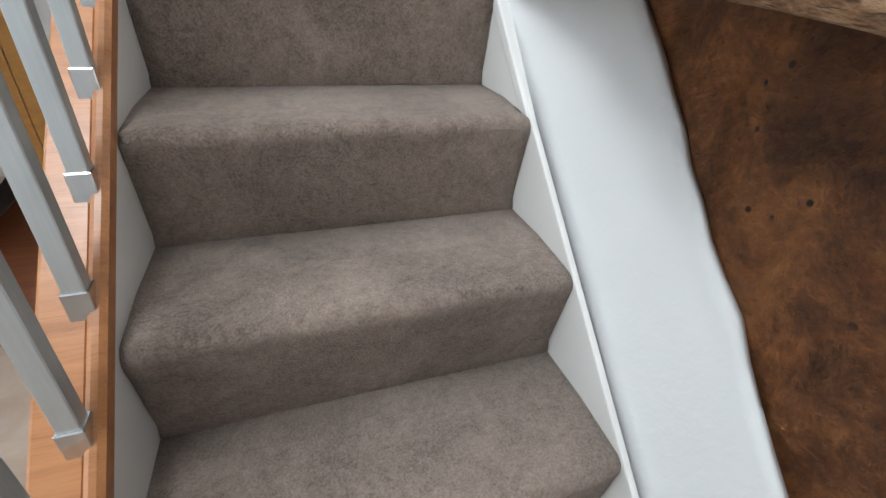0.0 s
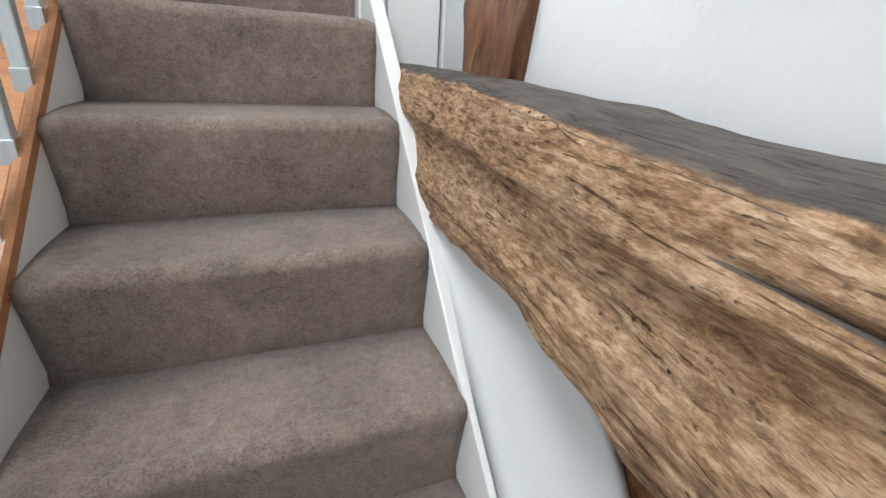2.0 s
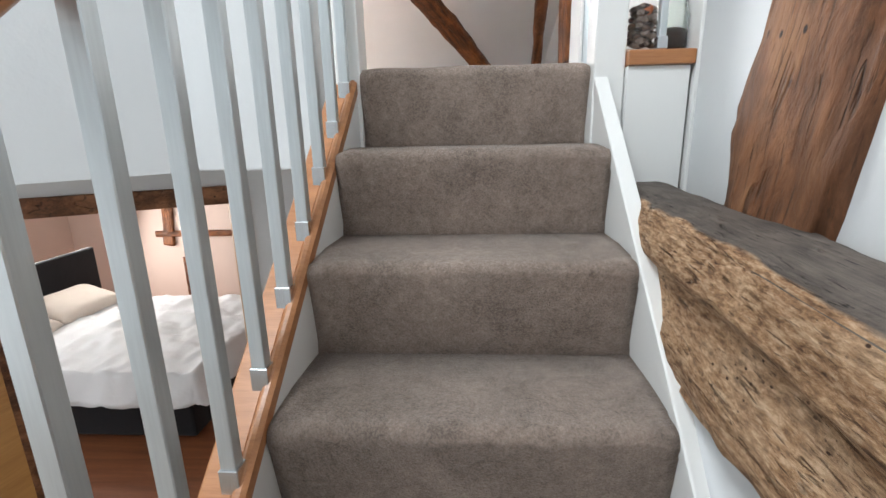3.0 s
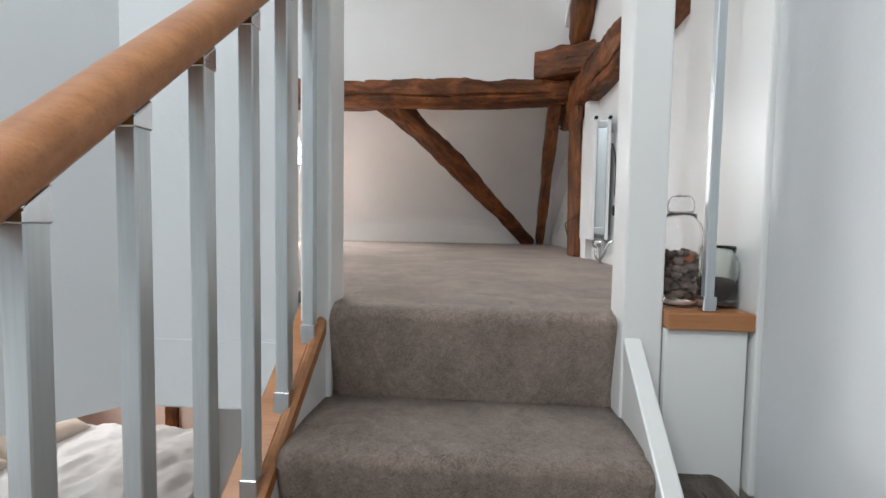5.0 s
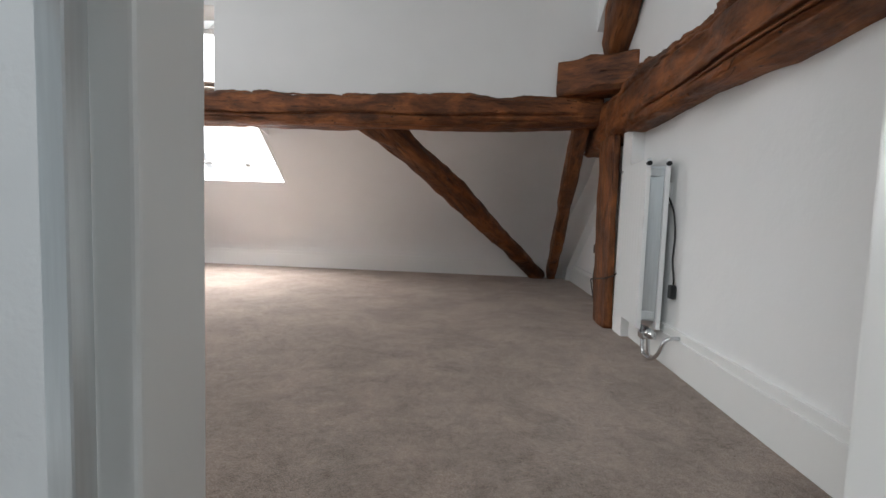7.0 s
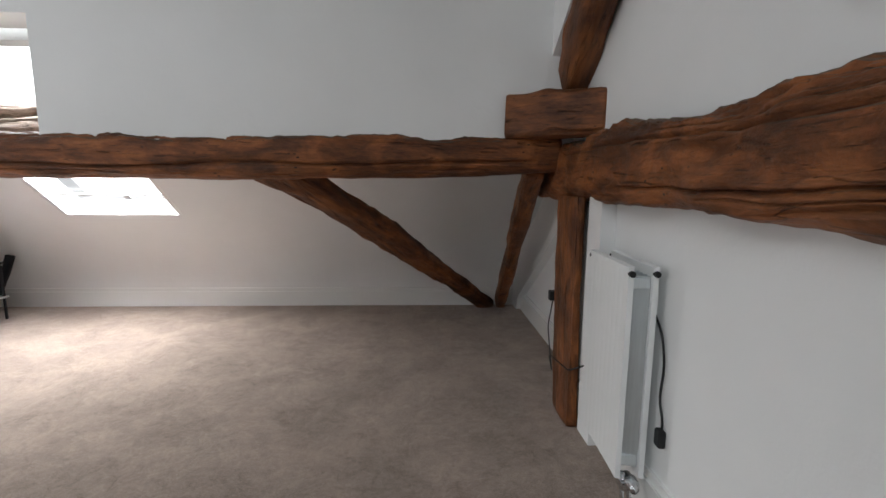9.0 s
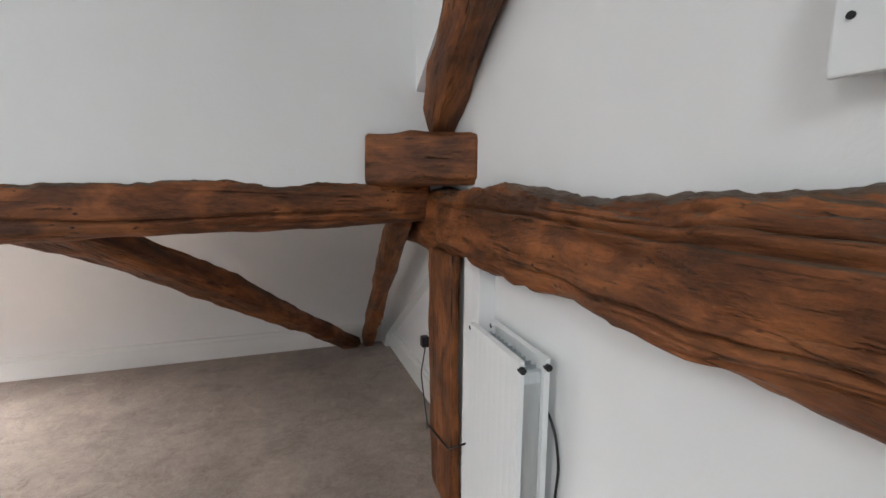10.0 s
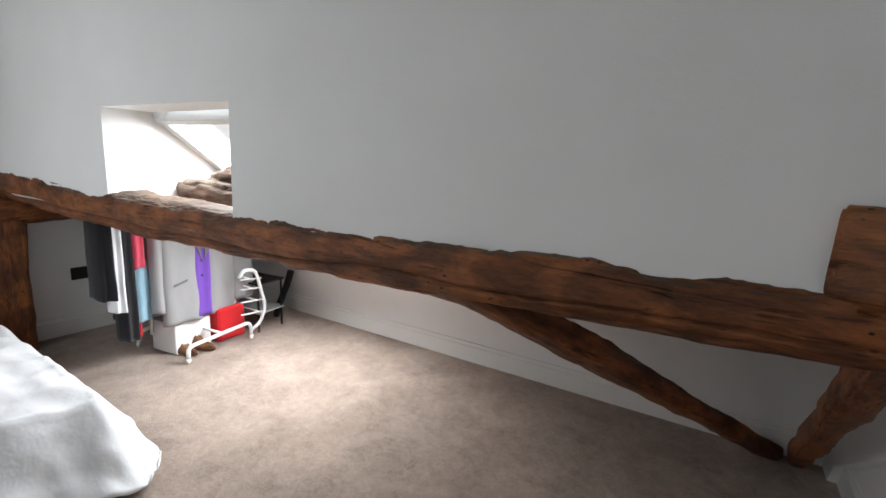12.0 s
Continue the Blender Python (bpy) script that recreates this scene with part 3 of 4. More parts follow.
def build_staircase():
    st = thing("staircase", (0, 0, -RISE * NSTEP), "straight carpeted staircase with white strings up to the attic", "staircase")
    base = Matrix.Translation((0, 0, RISE * NSTEP))
    for i in range(0, NSTEP):
        yb, yf = TOPY - GOING * (i - 1), TOPY - GOING * i
        z = -RISE * i
        if i == 0:
            yb = 0.034
        # side profile: tread, rounded nosing, then the carpet runs down the riser to the next tread's back
        prof = [(yb, z), (yb * 0.5 + yf * 0.5, z)]
        n0 = 9
        r = 0.024
        cy, cz = yf - 0.008, z - r
        for k in range(n0 + 1):
            a = math.pi / 2 + math.radians(100) * k / n0
            prof.append((cy + r * math.cos(a), cz + r * math.sin(a)))
        prof += [(yf - 0.026, z - 0.06), (yf - 0.019, z - 0.10), (yf - 0.012, z - 0.14), (yf - 0.006, z - 0.175), (yf - 0.002, z - RISE + 0.004),
                 (yf + 0.001, z - RISE - 0.008), (yf + 0.03, z - RISE - 0.008), (yf + 0.03, z - 0.035), (yb - 0.001, z - 0.035)]
        bm = bmesh.new()
        xa = -0.2205 if i == 0 else left_x(yf)
        xs = [xa + (0.375 - xa) * k / 28 for k in range(29)]
        rings = []
        for x in xs:
            edge = min(x - xs[0], xs[-1] - x)
            tuck = max(0.0, 1 - edge / 0.035) ** 2 * 0.009
            ring = []
            for k, (y, zz) in enumerate(prof):
                on = 1 < k < 16
                nz = noise.noise(Vector((x * 9, y * 9, zz * 9))) * 0.004 if on else 0.0
                ring.append(bm.verts.new((x, y - nz + (tuck if on else 0), zz + nz * 0.5 - (tuck if 1 < k < 12 else 0))))
            rings.append(ring)
        for a, b in zip(rings, rings[1:]):
            for k in range(len(prof)):
                bm.faces.new((a[k], b[k], b[(k + 1) % len(prof)], a[(k + 1) % len(prof)]))
        bm.faces.new(rings[0])
        bm.faces.new(rings[-1][::-1])
        part("step", finish(bm, True), CARPET, st, "taupe carpeted step with a rounded nosing", base)
    yl = TOPY - GOING * NSTEP - 0.12
    # right string: an inner face with a thin cap
    bm = bmesh.new()
    def top_r(y):
        return -0.012 + 0.93 * y
    prism(bm, [(0.375, yl, top_r(yl)), (0.375, -0.03, top_r(-0.03)), (0.375, 0.0, -0.03), (0.375, 0.0, -0.35), (0.375, yl, top_r(yl) - 0.45)], (0.013, 0, 0))
    part("string", bevelled(finish(bm), 0.003), GLOSS, st, "white gloss painted wall string", base)
    bm = bmesh.new()
    ya, yb = -0.86, -0.052
    prism(bm, [(0.372, ya, top_r(ya) - 0.004), (0.372, -0.62, top_r(-0.62) + 0.008), (0.372, yb, top_r(yb) + 0.020), (0.372, yb, top_r(yb) - 0.03), (0.372, ya, top_r(ya) - 0.03)], (0.034, 0, 0))
    part("cap", bevelled(finish(bm), 0.004), GLOSS, st, "white gloss painted cap of the wall string", base)
    # left string below the base rail
    bm = bmesh.new()
    def top_l(y):
        return -0.052 + PITCH * y
    prism(bm, [(left_x(yl), yl, top_l(yl)), (left_x(0.07), 0.07, top_l(0.07)), (left_x(0.07), 0.07, -0.40), (left_x(yl), yl, top_l(yl) - 0.55)], (-0.075, 0, 0))
    part("string", bevelled(finish(bm), 0.003), GLOSS, st, "white painted outer string below the balusters", base)


def build_balustrade():
    bal = thing("balustrade", (-0.28, -0.8, -0.74), "oak and satin steel stair balustrade", "balustrade")
    inv = Matrix.Translation((0.28, 0.8, 0.74))
    y0, y1 = -1.95, 0.075
    def rail(name, z0, prof, label):
        bm = bmesh.new()
        n = 12
        pts = []
        for i in range(n + 1):
            y = y0 + (y1 - y0) * i / n
            pts.append((left_x(y) - 0.037, y, z0 + PITCH * y))
        sweep_along(bm, prof, pts)
        ob = part(name, finish(bm, name == "handrail"), OAK, bal, label, inv)
        return ob
    w = 0.036
    rail("base_rail", -0.030, [(-w, -0.024), (-w, -0.004), (-w + 0.004, 0.0), (0.014, 0.0), (0.016, -0.004), (0.018, 0.006), (0.024, 0.011), (0.031, 0.010), (w + 0.002, 0.003), (w + 0.002, -0.024)],
         "varnished oak base rail with a moulded edge")
    rail("handrail", 0.733, [(0.033 * math.cos(a) * (1.0 if math.sin(a) > 0 else 0.95), 0.008 + 0.032 * math.copysign(abs(math.sin(a)) ** 0.8, math.sin(a))) for a in [2 * math.pi * (k + 0.5) / 28 for k in range(28)]],
         "rounded varnished oak handrail")
    first = None
    for k in range(17):
        y = -0.036 - 0.1125 * k
        x = left_x(y) - 0.024
        z = -0.030 + PITCH * y
        m = inv @ pose(x, y, z)
        if first is None:
            bm = bmesh.new()
            box(bm, -0.0115, 0.0115, -0.0115, 0.0115, 0.0, 0.740)
            finish(bevelled(finish(bm), 0.0015, 1))
            b = part("baluster", bm, STEEL, bal, "square satin grey steel baluster", m)
            bm = bmesh.new()
            box(bm, -0.0145, 0.0145, -0.0145, 0.0145, -0.014, 0.026)
            for v in bm.verts:
                if v.co.z < 0:
                    v.co.z += PITCH * v.co.y
            part("shoe", finish(bevelled(finish(bm), 0.0015, 1)), CHROME, b, "bright metal baluster shoe")
            bm = bmesh.new()
            box(bm, -0.0130, 0.0130, -0.0130, 0.0130, 0.725, 0.747)
            for v in bm.verts:
                if v.co.z > 0.735:
                    v.co.z += PITCH * v.co.y
            part("cap", finish(bevelled(finish(bm), 0.0015, 1)), CHROME, b, "bright metal baluster cap")
            first = b
        else:
            c = copy_thing(first, m)


def build_newels():
    n1 = tagged(link_mesh("newel_post", block(0.370, 0.446, -0.050, 0.030, -0.32, CEIL, 0.006, 3), GLOSS),
                "full height white gloss painted square newel post", "post")
    n2 = tagged(link_mesh("newel_post", block(-0.286, -0.220, -0.009, 0.086, -0.30, CEIL, 0.006, 3), GLOSS),
                "white gloss painted newel post where the handrail ends", "post")


def build_ledge():
    bm = bmesh.new()
    box(bm, 0.447, 0.597, -0.062, -0.045, -0.36, -0.019)
    tagged(link_mesh("apron_panel", finish(bevelled(finish(bm), 0.002, 1)), GLOSS), "white painted panel below the oak ledge", "panel")
    bm = bmesh.new()
    tagged(link_mesh("ledge_shelf", block(0.447, 0.604, -0.072, 0.20, -0.018, 0.016, 0.004), OAK), "varnished oak ledge beside the newel post", "shelf")
    tagged(link_mesh("ledge_batten", block(0.605, 0.655, -0.074, 0.26, -0.33, CEIL - 0.01, 0.004), GLOSS),
           "tall white gloss painted end board beside the oak ledge", "panel")
    b = thing("ledge_baluster", (0.524, -0.054, 0.017), "square satin steel baluster standing on the oak ledge", "baluster")
    part("bar", block(-0.0085, 0.0085, -0.0085, 0.0085, 0, 2.2, 0.0015, 1), STEEL, b)
    part("shoe", block(-0.012, 0.012, -0.012, 0.012, 0, 0.028, 0.0015, 1), CHROME, b, "bright metal baluster shoe")


def build_jars():
    j = thing("storage_jar", (0.496, 0.010, 0.017), "tall glass jar with a stopper half full of dark shells", "jar")
    bm = bmesh.new()
    lathe(bm, [(0.030, 0.0), (0.042, 0.003), (0.043, 0.02), (0.043, 0.15), (0.040, 0.165), (0.030, 0.175), (0.029, 0.185), (0.0265, 0.185), (0.027, 0.174), (0.037, 0.163), (0.0405, 0.15), (0.0405, 0.02), (0.038, 0.006), (0.01, 0.005)], 32)
    part("body", finish(bm, True), GLASS, j)
    bm = bmesh.new()
    lathe(bm, [(0.020, 0.186), (0.024, 0.189), (0.025, 0.198), (0.024, 0.210), (0.018, 0.220), (0.004, 0.225), (0.004, 0.2242), (0.0172, 0.2193), (0.0232, 0.210), (0.0242, 0.198), (0.0232, 0.1900), (0.0195, 0.187)], 24)
    part("stopper", finish(bm, True), GLASS, j, "rounded glass stopper")
    rnd = random.Random(4)
    cols = [paint("shell_dark", (0.07, 0.045, 0.035), 0.6), paint("shell_pale", (0.30, 0.22, 0.18), 0.6), paint("shell_brown", (0.16, 0.09, 0.06), 0.6)]
    orange = paint("orange_cork", (0.6, 0.16, 0.05), 0.6)
    for i in range(190):
        a, r = rnd.uniform(0, 6.28), 0.029 * math.sqrt(rnd.random())
        s = rnd.uniform(0.007, 0.012)
        z = 0.014 + 0.094 * (i / 190)
        bm = bmesh.new()
        bmesh.ops.create_icosphere(bm, subdivisions=2, radius=s)
        for v in bm.verts:
            v.co *= 1 + 0.25 * noise.noise(v.co * 120 + Vector((i, 0, 0)))
            v.co.z *= 0.7
        part("pebble", finish(bm, True), cols[i % 3], j, "", pose(r * math.cos(a), r * math.sin(a), z))
    bm = bmesh.new()
    bmesh.ops.create_icosphere(bm, subdivisions=2, radius=0.013)
    part("pebble", finish(bm, True), orange, j, "orange ball among the shells", pose(0.005, -0.024, 0.098))
    k = thing("jam_jar", (0.571, 0.004, 0.017), "wide screw neck glass jar with dark scraps inside", "jar")
    bm = bmesh.new()
    lathe(bm, [(0.022, 0.0), (0.034, 0.004), (0.036, 0.012), (0.036, 0.088), (0.032, 0.100), (0.029, 0.104), (0.031, 0.107), (0.029, 0.111), (0.031, 0.115), (0.029, 0.122), (0.026, 0.122), (0.026, 0.102), (0.033, 0.088), (0.033, 0.012), (0.01, 0.008)], 32)
    part("body", finish(bm, True), GLASS_GREEN, k)
    bm = bmesh.new()
    lathe(bm, [(0.01, 0.0085), (0.031, 0.009), (0.0325, 0.02), (0.0325, 0.042), (0.028, 0.052), (0.01, 0.056)], 24)
    part("contents", finish(bm, True), cols[0], k, "dark pot pourri in the bottom of the jar")


def build_timbers():
    q = math.pi
    hewn("purlin", (-3.53, 1.835, 1.060), (0.64, 2.008, 1.014), 0.225, 0.174, OLD_OAK_TOP,
         "long rough hewn dark oak purlin with a drying crack", seed=3, amp=0.012, round_=0.19, taper=(1.10, 0.88),
         cracks=((q * 1.95, 0.3, 4.1, 0.026, 0.08), (q * 1.84, 1.2, 2.6, 0.012, 0.07)), step=0.014, around=128, bow=(0.0, -0.052), ragged=0.006, tuck=(0.070, 0.088))
    for y, z, w, h, x1, rise, sd in ((2.165, 1.090, 0.14, 0.13, -2.12, 0.0, 5), (2.30, 1.120, 0.15, 0.13, -2.06, 0.0, 6), (2.43, 1.150, 0.14, 0.14, -1.96, 0.0, 8),
                                     (2.24, 1.172, 0.11, 0.06, -1.90, 0.015, 9), (2.50, 1.195, 0.12, 0.12, -1.84, 0.01, 10), (2.36, 1.205, 0.10, 0.05, -1.80, 0.0, 12)):
        hewn("log", (x1, y, z), (-1.27, y, z + rise), w, h, LOG, "dusty weathered split log laid behind the purlin", seed=sd, amp=0.028, round_=0.32, category="log",
             cracks=((math.pi * 0.3, 0.05, 0.7, 0.012, 0.12),))
    def tie_shape(x):
        # the far end is cut down to a blunt nose; the middle is thickest
        f = max(0.0, min(1.0, x / 0.34))
        return (-0.085 * (1 - f) + 0.008 * math.sin(x * 9), 0.0)
    hewn("tie_beam", (0.728, 2.30, 0.944), (0.728, 0.05, 0.946), 0.19, 0.226, OLD_OAK_TOP, "massive rough hewn oak tie beam above the radiator", seed=11,
         amp=0.018, round_=0.13, cracks=((q * 0.05, 0.5, 1.9, 0.022, 0.05), (q * 1.94, 0.9, 2.2, 0.024, 0.05), (q * 0.12, 1.1, 1.7, 0.018, 0.045), (q * 0.0, 1.2, 2.2, 0.020, 0.045), (q * 1.88, 1.3, 2.0, 0.016, 0.045)), step=0.012, around=200, shape=tie_shape, ragged=0.008)
    hewn("beam_end", (0.468, 1.985, 1.153), (0.785, 1.795, 1.150), 0.20, 0.166, OLD_OAK, "short squared oak beam end sitting on the purlin", seed=21, amp=0.014,
         round_=0.08, step=0.012, around=64)
    hewn("principal_rafter", (0.700, 2.10, 1.21), (0.575, 0.75, 2.08), 0.115, 0.15, OLD_OAK, "dark oak rafter rising along the gable wall", seed=31, amp=0.014, up=(-0.25, 0.57, 0.82), round_=0.14)
    hewn("rafter_foot", (0.564, 2.03, 0.97), (0.676, 3.33, 0.03), 0.080, 0.11, OLD_OAK, "lower length of the dark oak rafter down to the floor", seed=32, amp=0.01, up=(0, 0.57, 0.82), round_=0.14)
    hewn("brace", (-0.497, 1.97, 0.97), (0.575, 3.335, 0.012), 0.158, 0.11, OLD_OAK, "curved dark oak brace from the purlin to the floor", seed=41, amp=0.016, up=(0, 0.57, 0.82), round_=0.18,
         bow=(0.02, 0.0), taper=(1.05, 0.72), cracks=((q * 0.45, 0.3, 1.2, 0.010, 0.08),))
    hewn("timber_post", (0.656, 1.775, 0.0), (0.652, 1.790, 0.85), 0.215, 0.042, OLD_OAK, "square oak post under the tie beam with a lighter foot", up=(1, 0, 0), seed=51, amp=0.006, round_=0.06)
    # the far truss
    hewn("timber_post", (-3.40, 1.72, 0.0), (-3.40, 1.74, 0.84), 0.20, 0.16, OLD_OAK, "broad oak post at the far end of the attic", up=(1, 0, 0), seed=52, amp=0.01, round_=0.08)
    hewn("tie_beam", (-3.42, 2.34, 0.92), (-3.42, 0.2, 0.92), 0.17, 0.20, OLD_OAK, "rough oak tie beam at the far end of the attic", seed=53, amp=0.015)
    hewn("principal_rafter", (-3.42, 1.87, 1.22), (-3.42, 0.6, 2.12), 0.16, 0.14, OLD_OAK, "dark oak rafter at the far end of the attic", seed=54, amp=0.012, up=(0, 0.57, 0.82))
    # stairwell timbers
    def low_shape(x):
        return (0.010 * math.sin(x * 3.0), -0.012 * math.sin(x * 5.0))
    hewn("stair_beam", (0.503, 0.10, -0.440), (0.335, -2.6, -0.478), 0.168, 0.275, RAW_BEAM, "massive pale sanded oak beam beside the stair with a grey top", seed=61,
         amp=0.010, round_=0.11, cracks=((q * 0.005, 0.35, 2.5, 0.026, 0.036), (q * 1.95, 0.9, 2.2, 0.016, 0.036), (q * 0.07, 1.3, 2.0, 0.015, 0.04)), step=0.011, around=240, shape=low_shape)
    hewn("stud", (0.563, -0.528, -0.34), (0.535, -0.84, 1.0), 0.245, 0.12, STUD, "leaning dark oak stud on the stair beam", up=(1, 0, 0), seed=71, amp=0.012, round_=0.1, taper=(1.05, 0.75),
         cracks=((q * 0.52, 0.1, 1.2, 0.012, 0.08), (q * 0.44, 0.3, 0.9, 0.008, 0.06)))
    bm = bmesh.new()
    nu, nv = 60, 44
    g = []
    for a in range(nu + 1):
        row = []
        for b in range(nv + 1):
            y, z = -0.88 - 2.3 * a / nu, -0.50 - 1.8 * b / nv
            knot = math.exp(-(((y + 1.125) / 0.028) ** 2 + ((z + 0.685) / 0.028) ** 2))
            row.append(bm.verts.new((0.497 + 0.010 * noise.noise(Vector((y * 5, z * 5, 2))) + 0.004 * noise.noise(Vector((y * 22, z * 12, 2))) + 0.045 * knot, y, z)))
        g.append(row)
    for a in range(nu):
        for b in range(nv):
            bm.faces.new((g[a][b], g[a + 1][b], g[a + 1][b + 1], g[a][b + 1]))
    ext = bmesh.ops.extrude_face_region(bm, geom=bm.faces[:])
    for v in ext["geom"]:
        if isinstance(v, bmesh.types.BMVert):
            v.co.x = 0.58
    tagged(link_mesh("wall_infill", finish(bm, True), BROWN_PANEL), "varnished red brown daub and timber infill under the beam", "wall", kind="structure")


build_attic()
build_roof_window()
build_stairwell()
build_staircase()
build_balustrade()
build_newels()
build_ledge()
build_jars()
for o in scene.objects:
    if o.name == "storage_jar":
        o.scale = (1.0, 1.0, 1.24)
    if o.name == "jam_jar":
        o.scale = (0.92, 0.92, 1.12)
build_timbers()
# ---- lower doorway and bedroom ----
def build_bedroom():
    u = Vector((-0.868, -0.496, 0))            # along the door wall
    n = Vector((-0.496, 0.868, 0))             # into the bedroom
    a = Vector((-1.06, 0.865, 0))
    def piece(bm, s0, s1, z0, z1, d0=0.0, d1=0.10):
        p = [a + u * s0 + n * d0, a + u * s1 + n * d0, a + u * s1 + n * d1, a + u * s0 + n * d1]
        prism(bm, [(q.x, q.y, z0) for q in p], (0, 0, z1 - z0))
    top, head = -0.262, -0.47
    bm = bmesh.new()
    piece(bm, -1.4, 0.0, GROUND, top)
    piece(bm, 0.0, 0.92, head + 0.05, top)
    piece(bm, 0.92, 3.6, GROUND, top)
    tagged(link_mesh("wall_door", finish(bm), WHITE_SHADED), "white wall with the bedroom doorway", "wall", kind="structure")
    door = thing("door_1", (a.x, a.y, GROUND), "open bedroom doorway with a varnished oak lining", "door")
    door["kind"] = "structure"
    inv = Matrix.Translation((-a.x, -a.y, -GROUND))
    def bar(name, mat, *v, label=""):
        bm = bmesh.new()
        piece(bm, *v)
        part(name, finish(bevelled(finish(bm), 0.003, 1)), mat, door, label, inv)
    bar("door_lining", OAK_DOOR, 0.001, 0.035, GROUND, head, -0.012, 0.112, label="amber oak door lining")
    bar("door_lining", OAK_DOOR, 0.885, 0.919, GROUND, head, -0.012, 0.112, label="amber oak door lining")
    bar("lintel", STUD, -0.06, 0.98, head + 0.001, head + 0.085, -0.02, 0.13, label="dark oak lintel")
    bar("architrave", OAK_DOOR, -0.06, -0.001, GROUND, head, -0.016, -0.001, label="amber oak architrave")
    bar("architrave", STUD, 0.921, 0.99, GROUND, head, -0.016, -0.001, label="dark brown architrave")
    bar("threshold", BRASS, 0.036, 0.884, GROUND + 0.0005, GROUND + 0.006, -0.01, 0.02, label="bright metal threshold strip")
    # the leaf stands open on the landing side
    leaf = link_mesh("door_leaf", block(0.0, 0.78, 0.0, 0.04, 0.01, 1.72, 0.003), OAK_DOOR)
    leaf.parent = door
    hinge = a + u * 1.0 - n * 0.03
    leaf.matrix_basis = inv @ pose(hinge.x, hinge.y, GROUND, 0, 0, -100)
    # timbers on the far bedroom wall
    bm = bmesh.new()
    box(bm, -4.6, 0.6, 3.70, 3.78, GROUND, -0.265)
    tagged(link_mesh("wall_bedroom_far", finish(bm), PINK), "blush painted far wall of the bedroom", "wall", kind="structure")
    hewn("wall_beam", (-3.55, 3.69, -1.22), (-0.9, 3.69, -1.20), 0.05, 0.07, OLD_OAK, "thin dark oak rail set in the blush wall", seed=91, amp=0.008)
    hewn("wall_beam", (-3.30, 3.69, -0.30), (-3.42, 3.69, -1.35), 0.13, 0.05, OLD_OAK, "curved dark oak stud set in the blush wall", up=(0, 1, 0), seed=92, amp=0.01)
    hewn("wall_beam", (-3.20, 3.69, -1.50), (-3.20, 3.69, -2.2), 0.15, 0.05, OLD_OAK, "short dark oak stud behind the bed", up=(0, 1, 0), seed=93, amp=0.008)


def drape(name, x0, x1, y0, y1, top, hang, mat, parent, label, seed=1, flare=0.05, crown=0.03, nx=90, ny=70, m=None, wrinkle=0.012, round_=0.07):
    """Bedding that lies on a box and hangs at its sides: one sheet, wrapped over, with folds in the hanging part."""
    bm = bmesh.new()
    w, l = x1 - x0, y1 - y0
    ext = hang
    g = []
    for i in range(nx + 1):
        row = []
        for j in range(ny + 1):
            u = -ext + (w + 2 * ext) * i / nx
            v = -ext + (l + 2 * ext) * j / ny
            ox, oy = max(-u, 0, u - w), max(-v, 0, v - l)
            o = math.hypot(ox, oy) if ox and oy else max(ox, oy)
            cu, cv = min(max(u, 0), w), min(max(v, 0), l)
            du, dv = u - cu, v - cv
            ln = math.hypot(du, dv) or 1.0
            per = (cu + cv) * 9 + math.atan2(dv, du) * 1.6
            o2 = min(o, ext)
            out = round_ * (1 - math.exp(-o2 / round_)) * 0.75 + flare * (o2 / ext) ** 2
            fold = 0.020 * (o2 / ext) * (math.sin(per * 1.7 + seed) + 0.7 * noise.noise(Vector((per, seed, o2 * 3))))
            fall = max(0.0, o2 - round_ * 0.45) if o2 > round_ * 0.3 else 0.0
            z = top - fall + crown * math.sin(math.pi * cu / w) * math.sin(math.pi * cv / l)
            z += wrinkle * noise.noise(Vector((u * 5 + seed, v * 5, seed))) + wrinkle * 0.6 * noise.noise(Vector((u * 13, v * 9, seed)))
            z -= wrinkle * 0.8 * abs(noise.noise(Vector((u * 3.1, v * 7.3, seed * 2.0))))
            row.append(bm.verts.new((x0 + cu + du / ln * (out + fold), y0 + cv + dv / ln * (out + fold), z)))
        g.append(row)
    for i in range(nx):
        for j in range(ny):
            bm.faces.new((g[i][j], g[i + 1][j], g[i + 1][j + 1], g[i][j + 1]))
    for v in bm.verts:
        v.co.z = max(v.co.z, top - hang + 0.004 * math.sin(v.co.x * 30))
    ob = part(name, finish(bm, True), mat, parent, label, m)
    md = ob.modifiers.new("thickness", "SOLIDIFY")
    md.thickness = 0.006
    return ob


def cushion(w, l, h, seed=1):
    bm = bmesh.new()
    n = 28
    for sgn in (1, -1):
        g = []
        for i in range(n + 1):
            row = []
            for j in range(n + 1):
                a, b = -1 + 2 * i / n, -1 + 2 * j / n
                t = max(0.0, (1 - a ** 4) * (1 - b ** 4)) ** 0.45
                pinch = 1 - 0.08 * (1 - abs(a)) * abs(b) ** 3 - 0.08 * (1 - abs(b)) * abs(a) ** 3
                row.append(bm.verts.new((a * w / 2 * pinch, b * l / 2 * pinch, sgn * t * h / 2 + 0.008 * noise.noise(Vector((a * 3, b * 3, seed))) * t)))
            g.append(row)
        for i in range(n):
            for j in range(n):
                bm.faces.new((g[i][j], g[i + 1][j], g[i + 1][j + 1], g[i][j + 1]))
    bmesh.ops.remove_doubles(bm, verts=bm.verts[:], dist=0.0005)
    return finish(bm, True)


